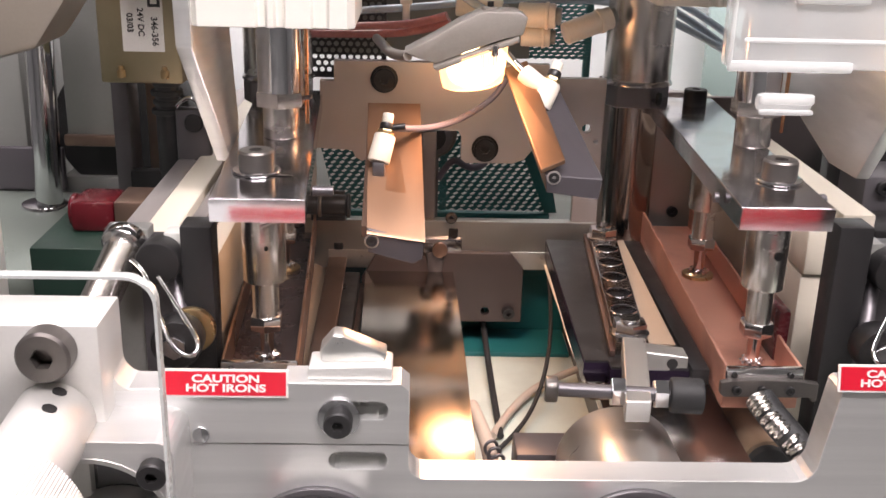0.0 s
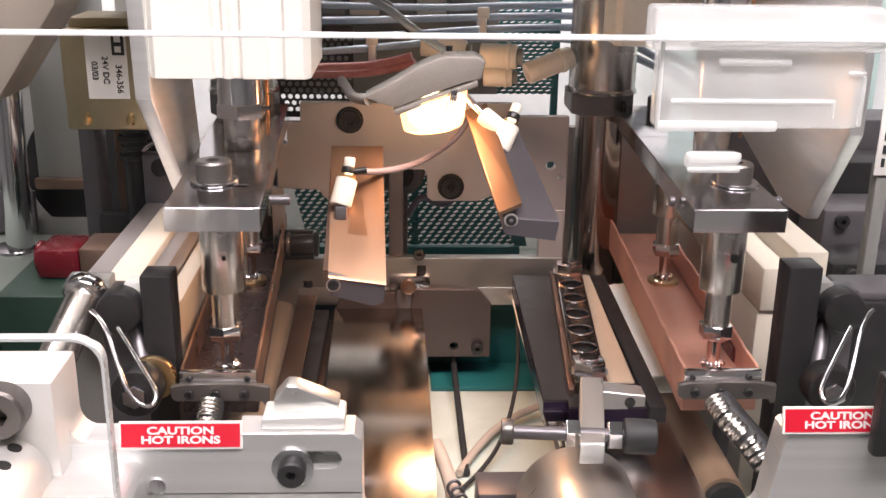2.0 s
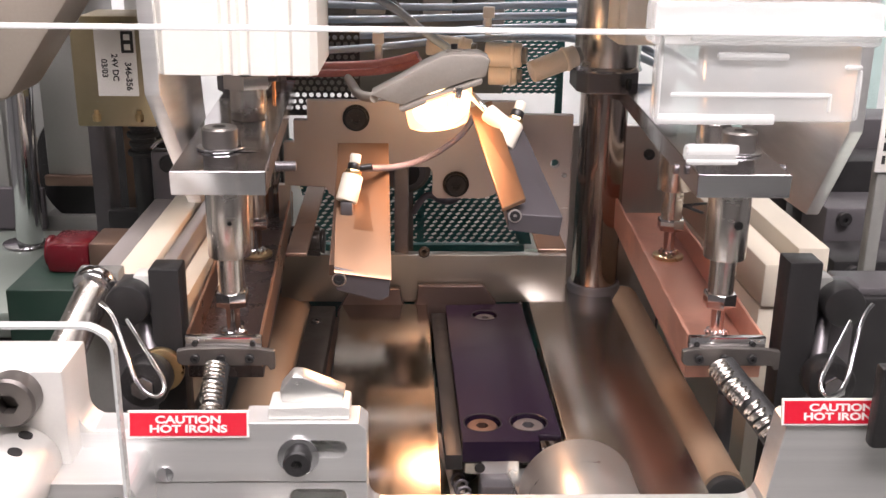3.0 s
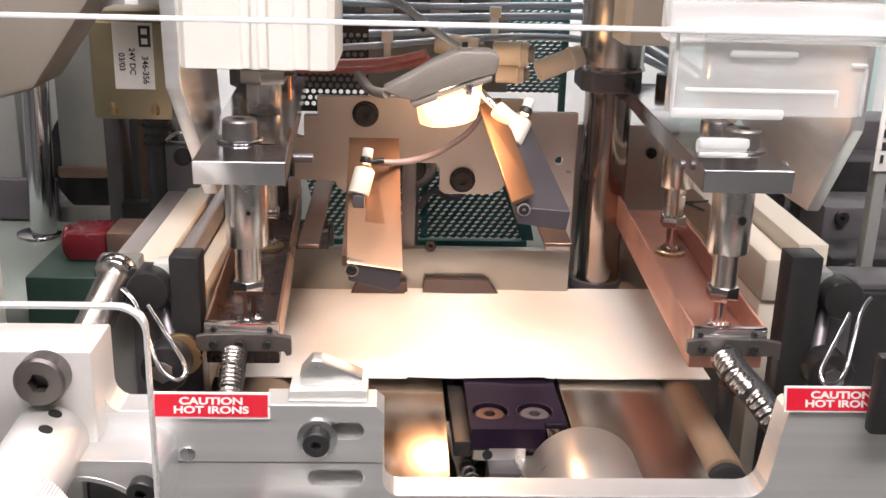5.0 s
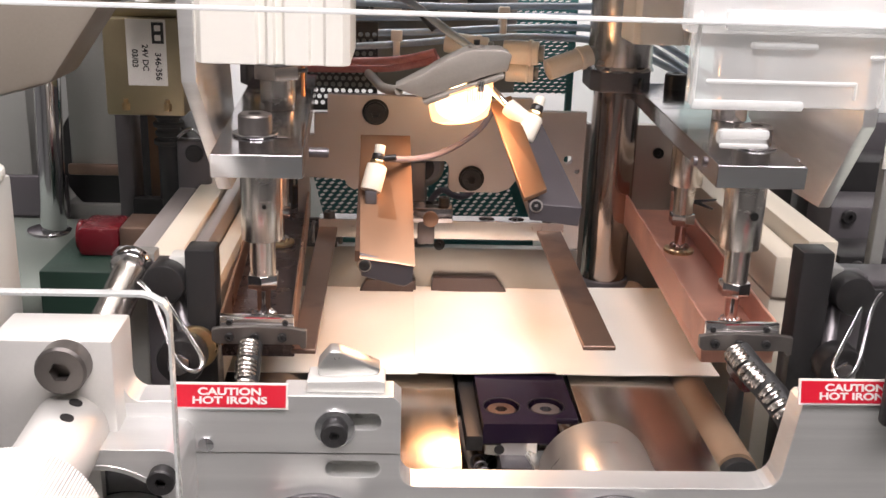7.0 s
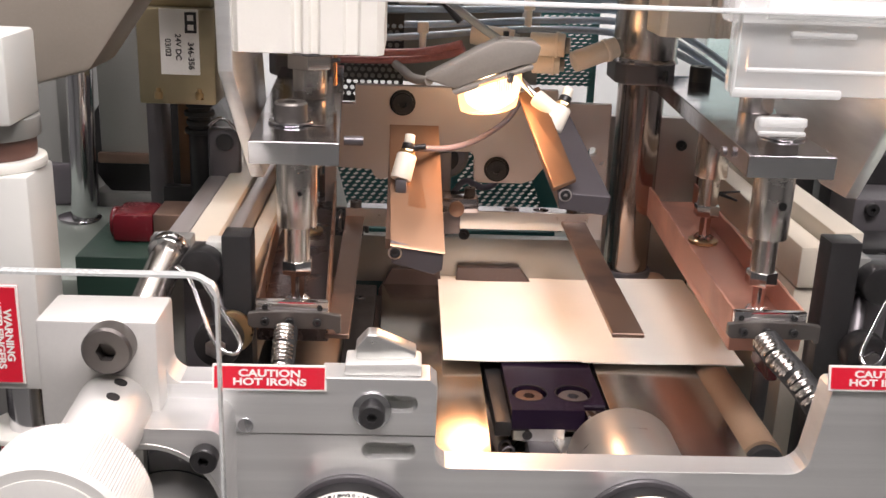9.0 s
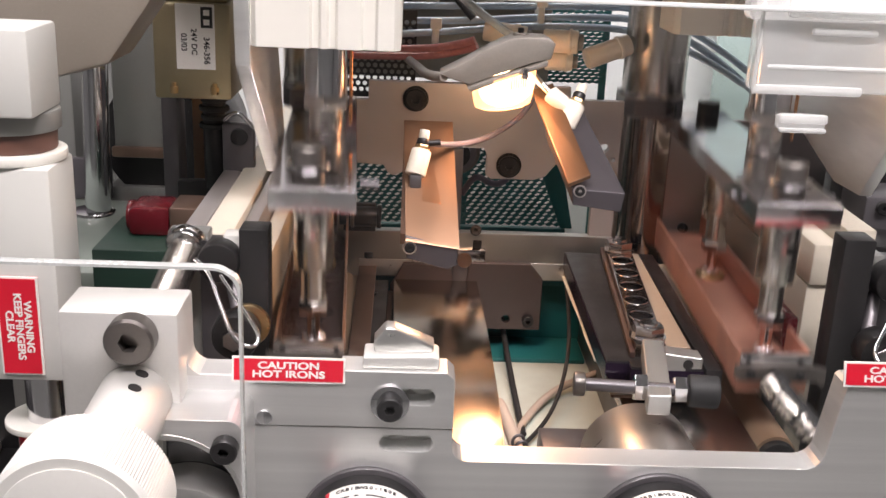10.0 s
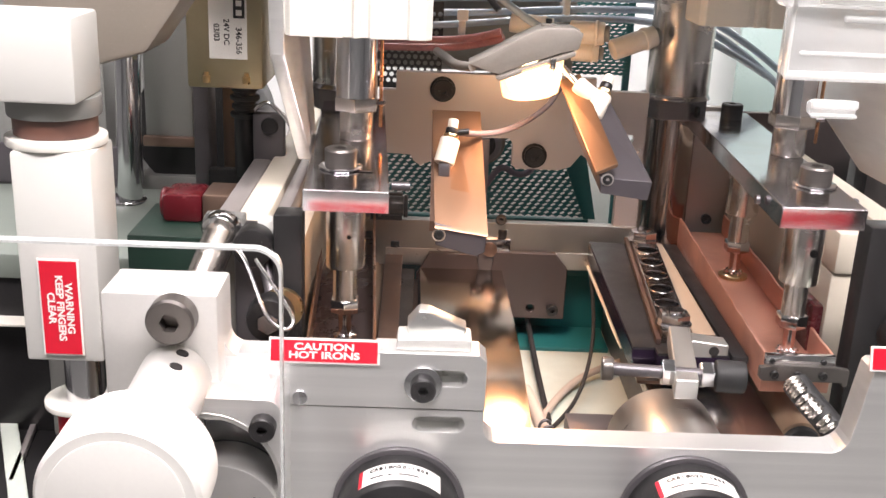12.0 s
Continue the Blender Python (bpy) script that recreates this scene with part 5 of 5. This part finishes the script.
        part("bolt", rod(B(), (x + sx * 8, 52, 92), (x + sx * 8, 49, 92), 5.0, n=6, w=0.6), STEEL, k)
        if sx > 0:
            part("tan_ring", rod(B(), (x + sx * 12, 68, 93), (x + sx * 12, 64, 93), 9.5, n=32, w=1), BRASS, k)
        part("upper_roller", rod(B(), (x - sx * 2, 84, 118), (x - sx * 2, 72, 118), 9, n=32, w=1.5), BLACK, k)
        part("axle", rod(B(), (x + sx * 8, 70, 92), (x - sx * 2, 92, 118), 3, n=16), DARKSTEEL, k)
        part("mount", box(B(), x - 12, x + 12, 84, 96, -5, 124, 1), DARKSTEEL, k)
    e = thing("black_end_block", (226, 6, 90), "black block bolted to the front plate", "block")
    part("block", box(B(), 217, 262, -9, -3, 97, 128, 1.5), BLACK, e)
    part("stud", rod(B(), (226, -9, 103), (226, -12, 103), 3.5, n=20), STEEL, e)


# ---------------------------------------------------------------- swing arm, fingers, cloths
PIVOT = (121.5, 100, 51)


def swing_arm():
    """Drawn lying flat over the well; the holed rail and its stud are on the underside."""
    def un(x, y, z):
        return (2 * PIVOT[0] - x - 5, y, 2 * PIVOT[2] - z)
    t = thing("swing_arm", PIVOT, "purple-black folding arm with a holed rail and stop stud beneath", "arm")
    out = [(80, 89), (114.6, 89.4), (114.6, 96), (125.4, 96), (123, 260), (77.5, 257)]
    spots = ((90, 107.4, 8.6), (111.6, 107.8, 8.6), (100, 241, 7.4))
    bm = holed(B(), out, [circle(x, y, r, 32) for x, y, r in spots], "z", 36.4, 46.4)
    part("plate", bm, PURPLE, t, "purple-black anodised plate", smooth=False, bev=0)
    part("seat_plate", prism(B(), [(80.3, 89.4), (114.3, 89.8), (114.3, 96.4), (125, 96.4), (122.6, 259.5), (77.9, 256.6)], "z", 35.2, 36.4), BLACK, t)
    part("side_ledge", prism(B(), [(72.2, 86), (79.8, 86), (77.3, 256.5), (68.6, 256.5)], "z", 34, 41.5, 0.3), BLACK, t, "black ledge along the plate")
    for (x, y, r), mt in zip(spots, (BROWNSTEEL, DARKSTEEL, DARKSTEEL)):
        cap_screw(t, (x, y, 36.4), (0, 0, 1), r - 1.3, 8.6, material=mt)
        part("bore_ring", holed(B(), circle(x, y, r + 0.5, 36), [circle(x, y, r - 0.1, 36)], "z", 46.0, 46.7), BLACK, t, smooth=False)
    part("link", prism(B(), [(115.2, 80), (125.6, 80), (125.6, 95.6), (115.2, 95.6)], "z", 41, 45.2, 0.4), STEEL, t, "bright link to the drum")
    # rail on the underside
    bm = B()
    a, b = (127.3, 102), (140.2, 262)
    ux = (b[0] - a[0]) / (b[1] - a[1])
    outl = [(a[0], a[1]), (a[0] + 15, a[1]), (b[0] + 15, b[1]), (b[0], b[1])]
    hs = [circle(a[0] + 7.5 + ux * (y - a[1]), y, 6.2, 28) for y in (140, 162, 184, 206, 228)]
    holed(bm, [un(x, y, 0)[:2] for x, y in outl], [[un(x, y, 0)[:2] for x, y in h] for h in hs], "z", un(0, 0, 73)[2], un(0, 0, 65.2)[2])
    rl = part("holed_rail", bm, STEEL, t, "bright ground rail with a row of round holes", smooth=False)
    for y in (140, 162, 184, 206, 228):
        cx, cy, z = un(a[0] + 7.5 + ux * (y - a[1]), y, 73)
        part("hole_rim", holed(B(), circle(cx, cy, 6.6, 32), [circle(cx, cy, 6.1, 32)], "z", z - 0.5, z + 0.5), CHROME, rl, smooth=False)
    # black strip added under the rail so its holes read as deep shade
    part("hole_shade_strip", prism(B(), [un(x, y, 0)[:2] for x, y in ((a[0] + 0.5, a[1]), (a[0] + 14.5, a[1]), (b[0] + 14.5, b[1]), (b[0] + 0.5, b[1]))], "z", un(0, 0, 65.2)[2], un(0, 0, 64)[2]), HOLESHADE, rl, "black strip painting the shade in the rail's holes")
    # thin tan sheet added to paint the cloth reflected beside the rail
    part("tan_reflection_sheet", prism(B(), [un(x, y, 0)[:2] for x, y in ((142, 112), (157, 112), (160.5, 257), (154, 257))], "z", un(0, 0, 68)[2], un(0, 0, 66.8)[2]), mat("tan_cloth_reflection", (0.40, 0.30, 0.22), 0.8, 0.0, 0.08, 50, 0.08), t, "tan sheet added for the cloth's reflection beside the rail", smooth=False)
    for y in (246, 112):
        cx = a[0] + 7 + ux * (y - a[1])
        bm = B()
        hex_nut(bm, un(cx, y, 73), (0, 0, -1), 8.0, 6.5)
        rod(bm, un(cx, y, 79.5), un(cx, y, 81), 4.4, n=20)
        part("nut", bm, CHROME, rl, "bright hexagon nut")
        part("washer", rod(B(), un(cx, y, 73), un(cx, y, 74), 9, n=28), CHROME, rl)
    part("side_plate", prism(B(), [un(x, y, 0)[:2] for x, y in ((124.6, 100), (127.1, 100), (140, 262), (137.5, 262))], "z", un(0, 0, 70)[2], un(0, 0, 66.9)[2], 0.4), BROWNSTEEL, t, "browned side plate")
    # stop block with stud, nuts and rubber bumper
    blk = [(118, 33), (128, 33), (138, 92), (128, 93)]
    sb = part("stop_block", prism(B(), [un(x, y, 0)[:2] for x, y in blk], "z", un(0, 0, 80)[2], un(0, 0, 71)[2], 0.6), ALU_Y, t, "ground stop block", smooth=False)
    part("stud", rod(B(), un(94, 46.5, 78), un(143, 42, 78), 2.8, n=24), DARKSTEEL, sb, "dark threaded stud")
    part("stud_head", rod(B(), un(94, 46.5, 78), un(89, 47, 78), 5.2, n=28, w=0.8), WORNBLACK, sb)
    bm = hex_nut(B(), un(114.5, 45, 78), (-1, -0.08, 0), 6.0, 5.5)
    part("lock_nut", bm, CHROME, sb, "bright lock nut")
    bm = hex_nut(B(), un(131, 43.5, 78), (-1, -0.08, 0), 6.0, 5.5)
    part("lock_nut", bm, CHROME, sb, "bright lock nut")
    part("bumper", rod(B(), un(137.2, 43, 78), un(150, 41.6, 78), 7.0, n=36, w=1.2), RUBBER, sb, "black rubber bumper")
    lg = part("lug", prism(B(), [un(x, 0, z)[::2] for x, z in ((132, 75), (157, 72), (157, 63), (132, 63))], "y", 89.5, 100, 0.5), ALU_Y, t, "light grey lug with a cross hole", smooth=False)
    part("cross_hole", rod(B(), un(150, 89.4, 69), un(150, 88.9, 69), 2.4, n=18), HOLESHADE, lg)
    return t


def finger_carriage():
    """Drawn in the raised working position."""
    t = thing("finger_carriage", (80, 255, 88), "steel crossbar carrying two long browned holding fingers", "carriage")
    bm = holed(B(), [(-8, 250), (138, 250), (138, 262), (-8, 262)], [circle(92, 256, 4.6, 20), circle(110, 256, 4.6, 20), circle(36, 256, 4.0, 20)], "z", 90, 95)
    part("crossbar", bm, STEEL, t, "ground steel crossbar with round holes", smooth=False)
    part("front_lip", box(B(), -8, 138, 249, 251.5, 84, 94.8, 0.3), ALU_Y, t, "bright milled front face")
    f = part("right_finger", prism(B(), [(121, 75), (135.5, 75), (136.5, 262), (122, 262)], "z", 88, 90.2, 0.4), BROWNSTEEL, t, "browned steel finger", smooth=False)
    cap_screw(f, (128.5, 252, 95), (0, 0, 1), 3.4, 4)
    f = part("left_finger", prism(B(), [(-6, 67), (4.5, 67), (3, 262), (-8, 262)], "z", 88, 90.2, 0.4), BROWNSTEEL, t, "browned steel finger", smooth=False)
    cap_screw(f, (-2, 252, 95), (0, 0, 1), 3.4, 4)
    c = part("clamp_block", box(B(), 47, 71, 244, 262, 95, 104, 0.8), STEEL, t, "clamp block")
    cap_screw(c, (66, 252, 104), (0, 0, 1), 3.4, 5)
    part("clamp_pin", rod(B(), (58, 244.2, 98), (58, 241, 98), 4.6, n=28, w=0.4), BROWNSTEEL, c, "dark round pin")
    part("tab", box(B(), 50.5, 60.5, 243, 246, 82, 96, 1.5), DARKSTEEL, t, "dark tab")
    part("push_bar", box(B(), 47, 55, 262, 330, 94, 100, 0.8), DARKSTEEL, t)
    return t


def wavy_sheet(x0, x1, y0, y1, z, th, amp, seed, hole=False):
    bm = B()
    nx, ny = 24, 16
    top, bot = [], []
    for j in range(ny + 1):
        for i in range(nx + 1):
            u, v = i / nx, j / ny
            edge = 0.5 * noise.noise((u * 3, v * 3, seed))
            xx = x0 + (x1 - x0) * u + (edge if i in (0, nx) else 0)
            yy = y0 + (y1 - y0) * v + (edge if j in (0, ny) else 0)
            zz = z + amp * noise.noise((u * 1.6, v * 1.6, seed + 4)) + abs(amp) * 0.5
            top.append(bm.verts.new((xx, yy, zz + th)))
            bot.append(bm.verts.new((xx, yy, zz)))

    def k(i, j):
        return j * (nx + 1) + i
    for j in range(ny):
        for i in range(nx):
            bm.faces.new((top[k(i, j)], top[k(i + 1, j)], top[k(i + 1, j + 1)], top[k(i, j + 1)]))
            bm.faces.new((bot[k(i, j)], bot[k(i, j + 1)], bot[k(i + 1, j + 1)], bot[k(i + 1, j)]))
    for i in range(nx):
        bm.faces.new((top[k(i, 0)], bot[k(i, 0)], bot[k(i + 1, 0)], top[k(i + 1, 0)]))
        bm.faces.new((top[k(i, ny)], top[k(i + 1, ny)], bot[k(i + 1, ny)], bot[k(i, ny)]))
    for j in range(ny):
        bm.faces.new((top[k(0, j)], top[k(0, j + 1)], bot[k(0, j + 1)], bot[k(0, j)]))
        bm.faces.new((top[k(nx, j)], bot[k(nx, j)], bot[k(nx, j + 1)], top[k(nx, j + 1)]))
    return bm


HINGE = (121.0, 205.0, 47.6)


def cloth(label):
    t = thing("cloth_piece", HINGE, label, "cloth", "cloth pieces")
    part("panel", wavy_sheet(121, 206, 141, 272, 47.5, 0.7, 0.8, 3.0), CLOTH, t)
    fl = part("flap", wavy_sheet(49, 121, 141, 270, 47.5, 0.7, 0.8, 5.0), CLOTH, t)
    return t, fl


def feed_strip(label, punched):
    t = thing("cloth_strip", (48.6, 205, 47.6), label, "cloth", "cloth strips")
    holes = [[(21.5 + 7 * math.cos(a), 192 + 3.6 * math.sin(a) + 3.4 * math.cos(a)) for a in np.linspace(0, 2 * math.pi, 17)[:-1]]] if punched else []
    z = 47.45 if punched else 47.0
    bm = holed(B(), [(-58, 141), (50.2, 141), (50.2, 271), (-58, 270)], holes, "z", z, z + 0.7)
    part("panel", bm, CLOTH, t, smooth=False, bev=0.1)
    part("tail", box(B(), -200, -58, 141, 270, z, z + 0.7, 0), CLOTH, t, smooth=False, bev=0.1)
    return t


flanks()
ARM = swing_arm()
FINGERS = finger_carriage()
CLOTH_A, FLAP_A = cloth("cream stiff cloth folded in half over the holding finger")
CLOTH_B, FLAP_B = cloth("cream stiff cloth lying flat across the press bed")
STRIP = feed_strip("plain cream cloth strip running under the hot iron", False)
NEXT_STRIP = feed_strip("end of the next cream cloth strip with a punched hole", True)


def motions():
    def at(ob, dx, dy, dz, ry=0, rx=0, rz=0):
        o = ob["o"]
        return pose((o[0] + dx) * MM, (o[1] + dy) * MM, (o[2] + dz) * MM, rx, ry, rz)
    down = -29.0
    for h in (HEAD_L, HEAD_R):
        walk(h, [(t, at(h, 0, 0, z)) for t, z in ((0, down), (1.5, down), (1.8, down), (1.9, down), (1.97, -12), (2.03, -14), (2.1, down), (2.57, down), (2.67, -16), (2.77, 0), (2.87, 0), (3.2, 0), (9, 0), (9.7, 0), (9.88, 0), (9.92, 0), (9.98, -11), (10.06, down), (10.17, down), (10.5, down), (12, down))])
    walk(ARM, [(t, at(ARM, 0, 0, 0, a)) for t, a in ((0, 180), (1.5, 180), (2, 180), (2.07, 180), (2.1, 165), (2.13, 110), (2.17, 40), (2.2, 0), (2.25, 0), (2.35, 0), (3, 0), (9, 0), (9.5, 0), (9.65, 0), (9.69, 0), (9.72, 0), (9.75, 10), (9.78, 45), (9.81, 95), (9.84, 145), (9.87, 172), (9.9, 180), (12, 180))])
    low, mid, back = (0, 18, -39), (0, 0, 2), (0, 98, 20)
    walk(FINGERS, [(t, at(FINGERS, *p)) for t, p in ((0, low), (1.5, low), (2.08, low), (2.17, low), (2.23, (0, 40, -30)), (2.3, (0, 80, 8)), (2.4, back), (2.5, back), (3.2, back), (5.5, back), (6.05, back), (6.13, back), (6.2, (0, 40, 10)), (6.3, mid), (6.4, mid), (7, mid), (9, mid), (9.42, mid), (9.5, mid), (9.57, (0, 14, -30)), (9.6, low), (9.7, low), (10, low), (12, low))])
    gone = (260, 40, -4)
    walk(CLOTH_A, [(t, at(CLOTH_A, *p)) for t, p in ((0, (0, 0, 0)), (1.5, (0, 0, 0)), (2.2, (0, 0, 0)), (2.33, (0, 0, 0)), (2.43, (2, 0, 8, 6, -1, 1)), (2.5, (7, -12, 25, 15, 3, 3)), (2.6, (8, -12, 25, 15, 3, 3)), (2.7, (15, -8, 24, 15, 2, 2)), (2.8, (30, 0, 21, 13, 1, 0)), (2.87, (100, 20, 6)), (2.93, gone), (3.1, gone), (3.5, gone), (12, gone))])
    walk(FLAP_A, [(t, pose(0, 0, 0, 0, a, 0)) for t, a in ((0, 171), (2.3, 171), (2.45, 170), (12, 170))])
    walk(CLOTH_B, [(t, at(CLOTH_B, *p)) for t, p in ((0, gone), (3, gone), (3.45, gone), (3.6, gone), (4.2, (60, 8, 0)), (4.5, (0, 0, 0)), (4.6, (0, 0, 0)), (5, (0, 0, 0)), (9, (0, 0, 0)), (12, (0, 0, 0)))])
    walk(FLAP_B, [(t, pose(0, 0, 0, 0, a, 0)) for t, a in ((0, 0), (8.5, 0), (9.3, 0), (9.42, 0), (9.5, 0), (9.57, 30), (9.63, 45), (9.72, 46), (9.78, 58), (9.82, 110), (9.87, 163), (9.93, 171), (10, 171), (10.3, 171), (12, 171))])
    out, near = (-120, 0, 0), (-17, 6, 0)
    walk(STRIP, [(t, at(STRIP, *p)) for t, p in ((0, out), (3, out), (3.45, out), (3.6, out), (4.4, (0, 0, 0)), (4.6, (0, 0, 0)), (5, (0, 0, 0)), (7.2, (0, 0, 0)), (7.4, (0, 0, 0)), (8.2, out), (8.5, out), (12, out))])
    walk(NEXT_STRIP, [(t, at(NEXT_STRIP, *p)) for t, p in ((0, out), (1.5, out), (1.95, out), (2.03, out), (2.1, (-51, 0, 0)), (2.2, (-51, 0, 0)), (2.65, (-51, 0, 0)), (2.77, (-51, 0, 0)), (2.87, out), (3, out), (4, out), (8.5, out), (9.05, out), (9.13, out), (9.27, near), (9.35, near), (9.6, near), (9.7, near), (9.8, out), (9.9, out), (12, out))])


motions()
